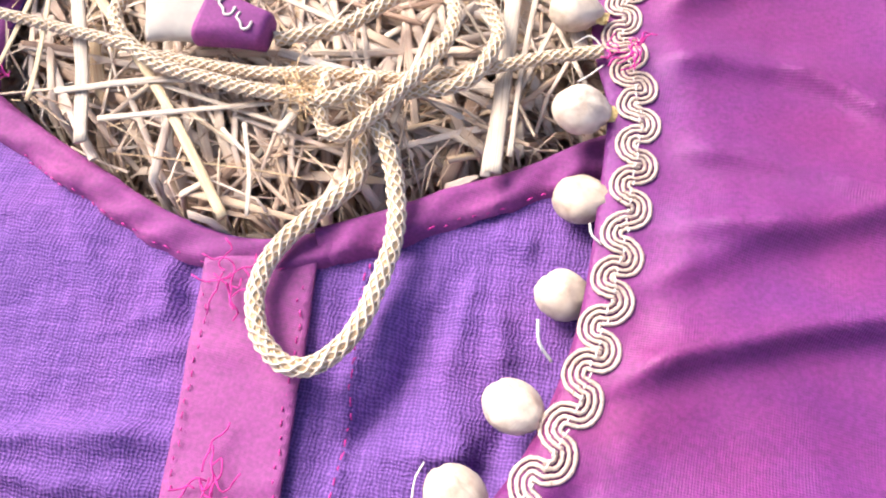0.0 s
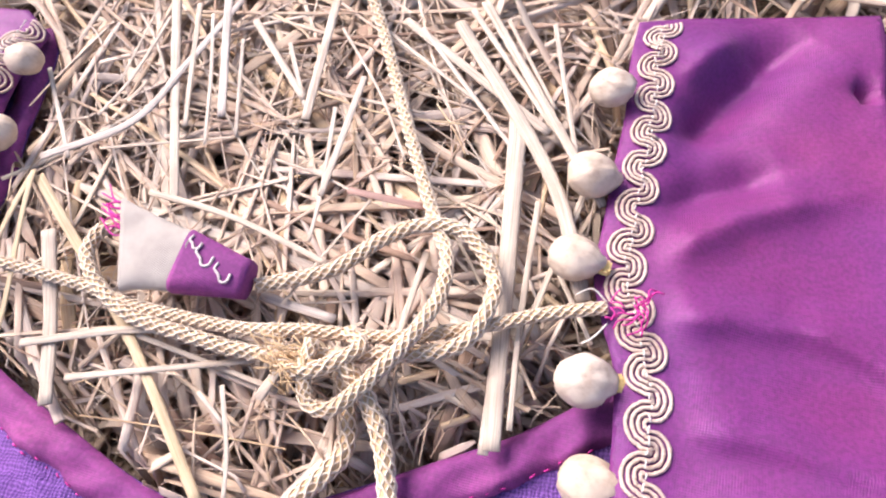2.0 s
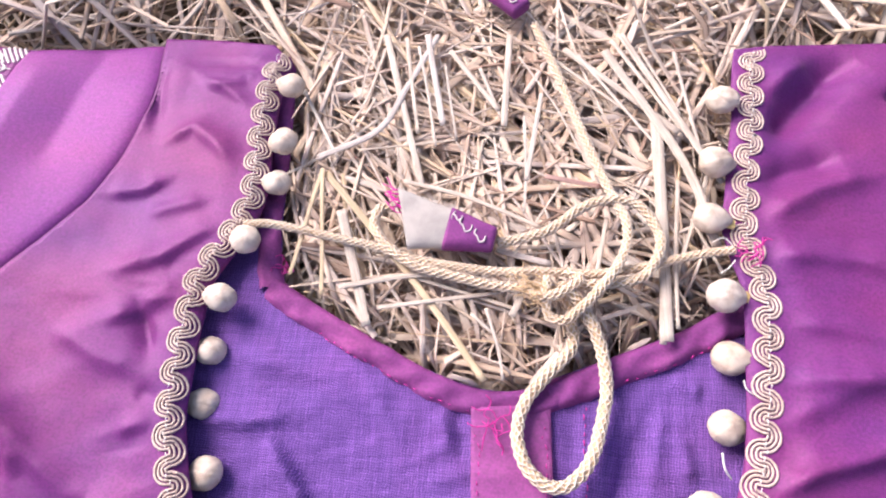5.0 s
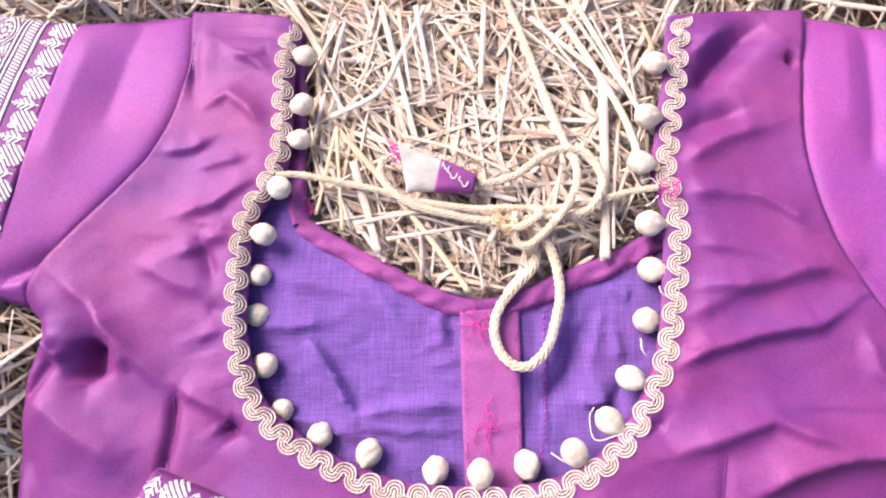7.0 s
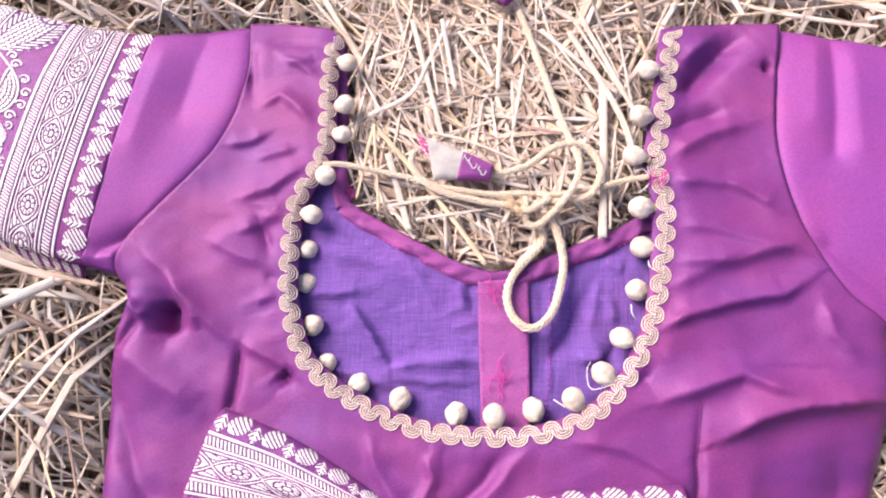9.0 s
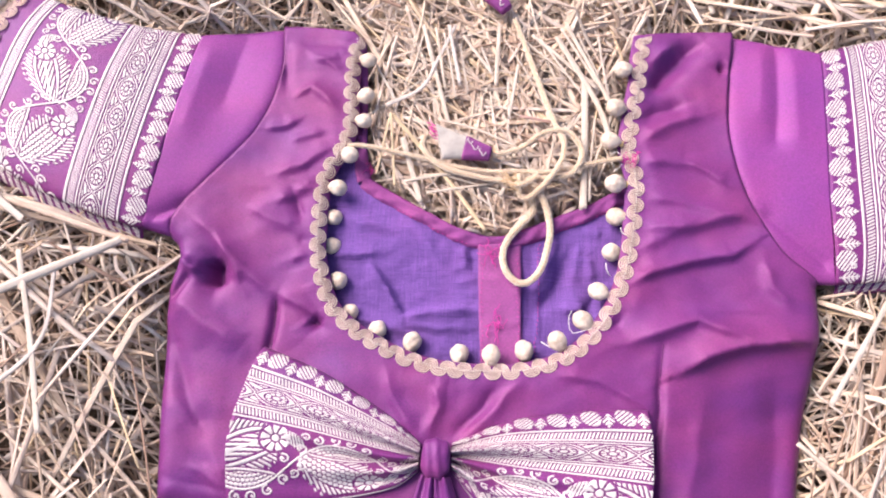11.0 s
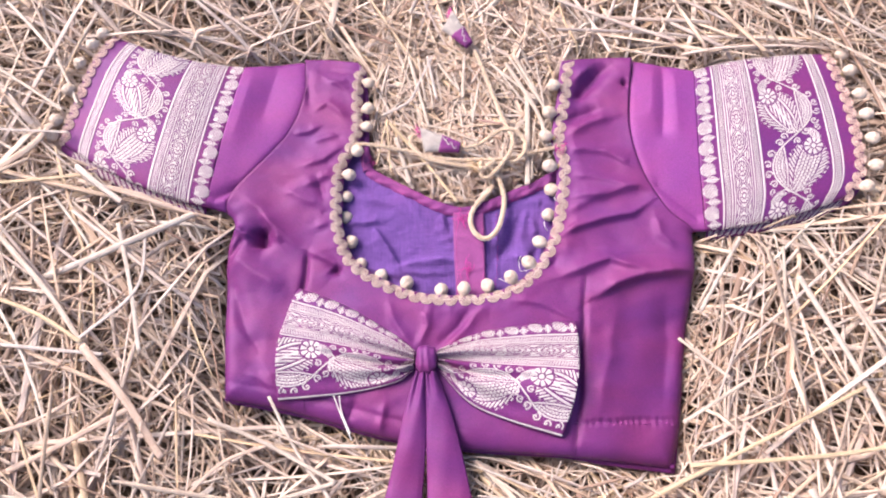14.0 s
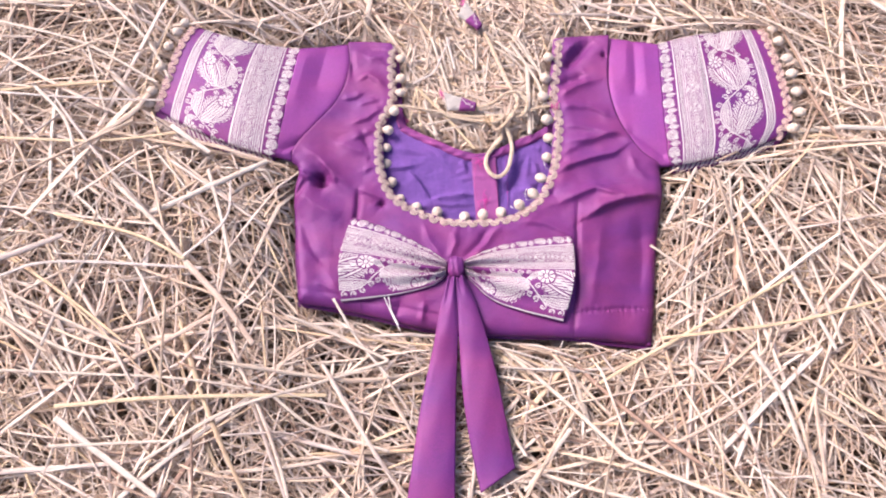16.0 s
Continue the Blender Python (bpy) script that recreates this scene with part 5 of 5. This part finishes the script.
def straw_arrays(n, box, length, radius, rings, sides, seed, top, deep, bias=1.0, spread=0.95, hump=0.0):
    """Many stalks at once: ring points of shape (n, rings, sides, 3) and their grain coordinates."""
    g = np.random.default_rng(seed)
    x, y = g.uniform(box[0], box[1], n), g.uniform(box[2], box[3], n)
    L = length[0] * (length[1] / length[0]) ** g.beta(1.3, 1.5, n)
    r = radius[0] * (radius[1] / radius[0]) ** g.beta(1.2, 1.6, n)
    left, right = smooth(0.10, 0.28, -x), smooth(0.10, 0.28, x)
    lie = -0.5 * left - 1.15 * right + (1 - left - right) * np.where(y > 0, 1.25 + 0.95 * smooth(-0.02, 0.08, x), -0.6)
    a = lie + 0.5 * np.sin(11 * x + 2) + 0.45 * np.cos(10 * y - 1) + g.normal(0, spread, n) + (g.random(n) < 0.28) * g.normal(1.5, 0.4, n)
    t = np.linspace(-0.5, 0.5, rings)[None, :]
    bend = g.normal(0, 0.10, n)[:, None]
    kink = (g.random(n) < 0.22)[:, None] * g.normal(0, 0.35, n)[:, None] * np.maximum(0, t - g.uniform(-0.2, 0.3, n)[:, None])
    ca, sa = np.cos(a)[:, None], np.sin(a)[:, None]
    u, w = t * L[:, None], (bend * (t * t - 0.08) + kink) * L[:, None]
    px, py = x[:, None] + ca * u - sa * w, y[:, None] + sa * u + ca * w
    level = g.random(n) ** bias
    z0 = top - (top + deep) * level + ripple(x, y, 0.14, hump)
    tilt = g.normal(0, 0.075, n)
    pz = z0[:, None] + tilt[:, None] * u - g.uniform(0, 0.10, n)[:, None] * L[:, None] * t * t + elev(px, py)
    pz = np.minimum(pz, elev(px, py) + top + 0.002 + hump * 1.2)
    drop = np.zeros(px.shape)
    for poly, depth in zip(COVERED, COVER_DEPTH):
        drop = np.maximum(drop, inside(px, py, poly) * (pz + r[:, None] + depth - elev(px, py)))
    pad = np.pad(drop, ((0, 0), (1, 1)), mode="edge")
    pz = pz - np.maximum(np.maximum(pad[:, :-2], pad[:, 2:]) * 0.85, drop)
    p = np.stack([px, py, pz], -1)
    d = np.gradient(p, axis=1)
    d /= np.linalg.norm(d, axis=-1, keepdims=True)
    s = np.cross(d, [0, 0, 1.0])
    s /= np.linalg.norm(s, axis=-1, keepdims=True)
    v = np.cross(s, d)
    roll = g.uniform(-0.8, 0.8, n)[:, None, None]
    s, v = s * np.cos(roll) + v * np.sin(roll), v * np.cos(roll) - s * np.sin(roll)
    flat = (g.uniform(0.07, 0.62, n) * np.clip(1.25 - r / radius[1] * 0.75, 0.25, 1))[:, None, None, None]
    ang = np.arange(sides) * 2 * math.pi / sides
    taper = (1 - 0.35 * g.random(n)[:, None] * (t + 0.5)) * np.where(np.abs(t) > 0.499, g.uniform(0.35, 1.0, (n, rings)), 1.0) * g.uniform(0.88, 1.08, (n, rings))
    rr = (r[:, None] * taper)[:, :, None, None]
    ring = p[:, :, None, :] + rr * (np.cos(ang)[None, None, :, None] * s[:, :, None, :] + flat * np.sin(ang)[None, None, :, None] * v[:, :, None, :])
    grain = np.empty(ring.shape)
    ids = g.uniform(0, 900, n)[:, None, None]
    grain[..., 0] = np.cos(ang)[None, None, :] * (r * 4200)[:, None, None] + ids
    grain[..., 1] = (t * L[:, None])[:, :, None] * 38
    grain[..., 2] = np.sin(ang)[None, None, :] * (r * 4200)[:, None, None] + ids
    return ring, grain


def straw_mesh(name, ring, grain, material):
    n, rings, sides, _ = ring.shape
    base = (np.arange(n) * rings * sides)[:, None, None]
    j = (np.arange(rings - 1) * sides)[None, :, None]
    k = np.arange(sides)[None, None, :]
    k2 = (k + 1) % sides
    quads = np.stack([base + j + k, base + j + k2, base + j + sides + k2, base + j + sides + k], -1).reshape(-1, 4)
    me = bpy.data.meshes.new(name)
    me.vertices.add(n * rings * sides)
    me.vertices.foreach_set("co", ring.reshape(-1).astype(np.float32))
    me.loops.add(quads.size)
    me.loops.foreach_set("vertex_index", quads.reshape(-1).astype(np.int32))
    me.polygons.add(len(quads))
    me.polygons.foreach_set("loop_start", np.arange(0, quads.size, 4, dtype=np.int32))
    me.polygons.foreach_set("use_smooth", np.ones(len(quads), bool))
    at = me.attributes.new("grain", "FLOAT_VECTOR", "POINT")
    at.data.foreach_set("vector", grain.reshape(-1).astype(np.float32))
    me.update(calc_edges=True)
    me.materials.append(material)
    return me


def straw_bed(name, label, *args, **kw):
    ring, grain = straw_arrays(*args, **kw)
    return tagged(new(name, straw_mesh(name, ring, grain, STRAW)), label, "straw", kind="stuff")


straw_bed("straw_bed", "deep layer of dry tangled straw", 8600, (-0.95, 0.95, -0.85, 0.75), (0.08, 0.34), (0.0010, 0.0034), 7, 5, 1, 0.000, 0.056, hump=0.004)
straw_bed("straw_top", "loose dry straw stalks on top of the heap", 4200, (-0.80, 0.80, -0.70, 0.58), (0.08, 0.40), (0.0006, 0.0026), 9, 6, 2, 0.005, 0.014, spread=0.65, hump=0.004)
straw_bed("straw_long", "long flattened straw stalks across the heap", 620, (-0.80, 0.80, -0.70, 0.58), (0.14, 0.48), (0.0016, 0.0042), 11, 6, 6, 0.008, 0.004, spread=0.50, hump=0.004)
straw_bed("straw_chaff", "fine broken straw and chaff", 5600, (-0.75, 0.72, -0.62, 0.50), (0.020, 0.110), (0.00045, 0.0016), 4, 5, 3, 0.004, 0.024)
straw_bed("neck_straw", "broken straw showing inside the neckline", 1350, (-0.085, 0.125, 0.000, 0.250), (0.030, 0.190), (0.0005, 0.0034), 12, 8, 4, -0.001, 0.048, spread=0.55)
straw_bed("neck_chaff", "fine straw fibres inside the neckline", 1300, (-0.075, 0.115, 0.010, 0.220), (0.010, 0.070), (0.00015, 0.0006), 6, 5, 5, 0.000, 0.020)

STALKS_NECK_LOW = [
    ([(-0.058, 0.100), (-0.068, 0.054)], 1.0, "y"), ([(-0.058, 0.100), (-0.054, 0.045)], 0.9, "y"), ([(-0.049, 0.082), (-0.035, 0.033)], 2.3, "p"), ([(-0.057, 0.099), (-0.019, 0.054), (0.012, 0.012)], 1.6, "y"),
    ([(-0.024, 0.097), (0.003, 0.089), (0.034, 0.075)], 1.1, "p"), ([(0.085, 0.128), (0.081, 0.028)], 2.8, "p"), ([(0.065, 0.165), (0.094, 0.106), (0.103, 0.067)], 2.2, "p"), ([(0.073, 0.175), (0.109, 0.096)], 1.7, "p"),
    ([(-0.063, 0.109), (-0.037, 0.123), (-0.025, 0.147), (-0.012, 0.176)], 1.6, "g"), ([(-0.037, 0.177), (-0.016, 0.094)], 1.8, "p"), ([(-0.017, 0.176), (-0.008, 0.125)], 1.6, "g"), ([(-0.006, 0.168), (0.017, 0.134)], 1.3, "p")]
STALKS_NECK_HIGH = [
    ([(0.019, 0.139), (0.056, 0.129)], 0.7, "p"), ([(-0.019, 0.054), (0.026, 0.040)], 0.8, "p"), ([(-0.047, 0.049), (-0.016, 0.054), (0.010, 0.053)], 1.2, "p"), ([(0.061, 0.080), (0.053, 0.042)], 1.0, "p"),
    ([(0.107, 0.109), (0.086, 0.053)], 1.0, "p"), ([(0.036, 0.099), (0.060, 0.094)], 1.2, "b"), ([(0.022, 0.037), (0.032, 0.057)], 1.5, "p"), ([(0.012, 0.040), (0.017, 0.024), (0.019, 0.012)], 0.7, "w"),
    ([(0.006, 0.038), (0.015, 0.030)], 0.6, "w"), ([(0.022, 0.176), (0.019, 0.125)], 1.6, "p"), ([(0.036, 0.142), (0.028, 0.097)], 1.1, "w"), ([(0.047, 0.167), (0.094, 0.121)], 1.6, "p"),
    ([(-0.031, 0.040), (0.019, 0.047)], 1.0, "p")]
STALKS_FAN = [
    ([(0.053, 0.163), (0.087, 0.109)], 0.8, "w"), ([(0.069, 0.173), (0.097, 0.121)], 1.1, "w"), ([(0.081, 0.168), (0.096, 0.131)], 0.7, "p"),
    ([(0.035, 0.168), (0.074, 0.131)], 0.8, "p"), ([(0.096, 0.165), (0.102, 0.113)], 0.8, "w"), ([(0.084, 0.097), (0.082, 0.062), (0.079, 0.027)], 1.4, "w"),
    ([(0.091, 0.097), (0.087, 0.062), (0.085, 0.033)], 0.9, "p"), ([(0.095, 0.08), (0.105, 0.056)], 0.8, "p"), ([(-0.027, 0.174), (-0.023, 0.147), (-0.019, 0.121)], 1.0, "p"),
    ([(-0.021, 0.169), (-0.015, 0.14), (-0.011, 0.114)], 0.7, "w"), ([(-0.037, 0.169), (-0.043, 0.142), (-0.05, 0.126)], 0.7, "p")]
STALKS_MIDDLE = [
    ([(0.008, 0.158), (0.018, 0.13)], 0.8, "w"), ([(-0.073, 0.145), (-0.054, 0.109)], 0.8, "w"), ([(0.019, 0.137), (0.043, 0.128), (0.069, 0.124)], 0.4, "y"),
    ([(0.012, 0.11), (0.028, 0.104), (0.043, 0.096)], 0.5, "p"), ([(0.028, 0.13), (0.028, 0.102), (0.027, 0.082)], 0.7, "w"), ([(0.043, 0.096), (0.023, 0.063)], 0.5, "p"),
    ([(0.016, 0.066), (0.026, 0.063), (0.038, 0.06)], 1.4, "g"), ([(-0.047, 0.14), (-0.043, 0.174)], 0.5, "p"), ([(-0.008, 0.158), (-0.002, 0.118)], 0.6, "w"),
    ([(-0.045, 0.113), (-0.001, 0.118)], 0.5, "p"), ([(0.026, 0.163), (0.042, 0.135), (0.052, 0.11)], 0.5, "w")]
STALKS_LEFT = [
    ([(-0.522, -0.242), (-0.333, -0.259), (-0.243, -0.274)], 1.5, "p"), ([(-0.454, -0.284), (-0.344, -0.28), (-0.165, -0.282)], 2.4, "y"), ([(-0.408, -0.25), (-0.337, -0.216), (-0.277, -0.183)], 2.7, "t"),
    ([(-0.432, -0.211), (-0.364, -0.195), (-0.322, -0.172)], 2.1, "t"), ([(-0.541, -0.134), (-0.477, -0.12), (-0.305, -0.136)], 1.8, "g"), ([(-0.423, -0.02), (-0.362, -0.081), (-0.325, -0.128)], 2.7, "p"),
    ([(-0.485, -0.061), (-0.381, -0.094), (-0.326, -0.125)], 2.1, "y"), ([(-0.325, -0.128), (-0.278, -0.179), (-0.245, -0.225)], 3.9, "t"), ([(-0.332, -0.124), (-0.284, -0.077), (-0.281, -0.02)], 1.8, "g"),]
STALKS_BELOW = [
    ([(-0.308, -0.012), (-0.29, -0.07), (-0.274, -0.133)], 2.1, "w"), ([(-0.452, -0.296), (-0.385, -0.345), (-0.334, -0.381)], 3.9, "w"), ([(-0.355, -0.346), (-0.27, -0.297), (-0.177, -0.269), (-0.097, -0.247)], 2.1, "p"),
    ([(-0.454, -0.325), (-0.315, -0.325)], 1.8, "p"), ([(-0.225, -0.28), (-0.176, -0.317), (-0.098, -0.344)], 1.8, "p"), ([(-0.237, -0.274), (-0.197, -0.231), (-0.153, -0.213)], 1.8, "t"),
    ([(-0.16, -0.173), (-0.128, -0.227), (-0.097, -0.266)], 1.5, "w"), ([(-0.21, -0.193), (-0.16, -0.213), (-0.097, -0.247)], 1.8, "p"), ([(-0.533, -0.181), (-0.45, -0.223), (-0.391, -0.238)], 2.1, "p"),]
STALKS_RIGHT = [
    ([(0.131, -0.282), (0.221, -0.237), (0.354, -0.175)], 1.8, "y"), ([(0.204, -0.236), (0.344, -0.226), (0.451, -0.205)], 1.8, "y"), ([(0.315, -0.077), (0.346, -0.148), (0.385, -0.259)], 2.7, "w"),
    ([(0.338, -0.057), (0.373, -0.142), (0.392, -0.253)], 2.1, "p"), ([(0.296, -0.255), (0.317, -0.303), (0.328, -0.361)], 3.0, "w"), ([(0.145, -0.37), (0.255, -0.324), (0.328, -0.274)], 1.5, "t"),
    ([(0.334, -0.275), (0.399, -0.33)], 1.8, "p"), ([(0.096, -0.328), (0.043, -0.389)], 2.4, "w"), ([(0.306, -0.048), (0.297, -0.125)], 1.5, "p"),
    ([(0.296, -0.033), (0.408, -0.032)], 1.2, "p"), ([(0.437, -0.048), (0.404, -0.171)], 1.5, "p"), ([(0.227, -0.105), (0.269, -0.038)], 1.8, "w"),
    ([(0.23, -0.263), (0.268, -0.313), (0.283, -0.359)], 2.1, "p"), ([(0.351, -0.305), (0.344, -0.395)], 2.1, "t"),]
STALKS_ABOVE = [
    ([(-0.484, 0.191), (-0.462, 0.131), (-0.441, 0.072)], 1.5, "p"), ([(-0.582, 0.109), (-0.472, 0.094), (-0.371, 0.084)], 1.5, "g"), ([(-0.54, 0.119), (-0.488, 0.06), (-0.464, -0.018)], 2.1, "w"),
    ([(-0.571, 0.045), (-0.443, 0.034), (-0.339, 0.039)], 1.8, "y"), ([(-0.6, 0.216), (-0.482, 0.174), (-0.38, 0.109)], 1.8, "p"), ([(-0.461, 0.242), (-0.402, 0.177), (-0.367, 0.116)], 1.8, "w"),
    ([(-0.345, 0.242), (-0.290, 0.200)], 1.5, "t"), ([(-0.331, 0.027), (-0.236, -0.004)], 2.1, "t"), 
    ([(0.171, 0.226), (0.182, 0.182)], 2.1, "p"), ([(0.485, 0.136), (0.487, 0.024)], 1.8, "p"),
    ([(0.206, -0.128), (0.245, -0.165)], 1.6, "p"), ([(0.202, -0.201), (0.262, -0.165)], 1.6, "p")]
SHADE = {"p": "pale", "y": "yellowish", "g": "weathered grey", "w": "whitish", "t": "tan", "b": "brown"}
for i, (pts, mm, tone) in enumerate(STALKS_NECK_LOW + STALKS_NECK_HIGH + STALKS_FAN + STALKS_MIDDLE + STALKS_LEFT + STALKS_BELOW + STALKS_RIGHT + STALKS_ABOVE):
    g = np.random.default_rng(100 + i)
    near = mm < 3 and abs(pts[0][0]) < 0.2 and pts[0][1] > 0
    p = spline([(x, y, 0) for x, y in pts], 0.003)
    p[:, :2] += ripple(p[:, 0] * 3, p[:, 1] * 3, 0.4, 0.0006)[:, None]
    lift = -0.0005 if near else 0.0085
    p[:, 2] = elev(p[:, 0], p[:, 1]) + lift + g.uniform(-0.001, 0.0015)
    if i < 4:
        p[:, 2] += 0.006 * smooth(0.05, 0.10, p[:, 1])
    r = mm * 0.001 * (1 - 0.25 * np.linspace(0, 1, len(p)) * g.random()) * g.uniform(0.94, 1.05, len(p))
    v, f = tube_data(p, r, 10, 0.34 if tone != "b" else 0.2)
    me = mesh_from("straw_stalk", v, f, TONES[tone])
    at = me.attributes.new("grain", "FLOAT_VECTOR", "POINT")
    k = np.tile(np.arange(10) * 0.628, len(p))
    s = np.repeat(np.arange(len(p)) * 0.003, 10)
    at.data.foreach_set("vector", np.column_stack([np.cos(k) * mm * 2.2 + i * 7, s * 38, np.sin(k) * mm * 2.2]).ravel().astype(np.float32))
    ob = tagged(new("straw_stalk" if tone != "b" else "dry_leaf", me), f"{SHADE[tone]} dry straw stalk lying {'inside the neckline' if near else 'on the straw heap'}" if tone != "b" else "curled brown dry leaf among the straw", "straw", "loose straw stalks")

# ---- ground below the heap ----
bm = bmesh.new()
n = 24
edge = [-40, -8, -2.5] + list(np.linspace(-1.1, 1.1, n)) + [2.5, 8, 40]
rowsv = [[bm.verts.new((x, y, -0.062 + float(elev(x, y)) + 0.004 * noise.noise((x * 6, y * 6, 0)))) for x in edge] for y in edge]
for j in range(len(edge) - 1):
    for i in range(len(edge) - 1):
        bm.faces.new((rowsv[j][i], rowsv[j][i + 1], rowsv[j + 1][i + 1], rowsv[j + 1][i]))
me = bpy.data.meshes.new("ground")
bm.to_mesh(me)
me.materials.append(GROUND)
tagged(new("ground", me), "straw-littered brown ground", "ground", kind="structure")
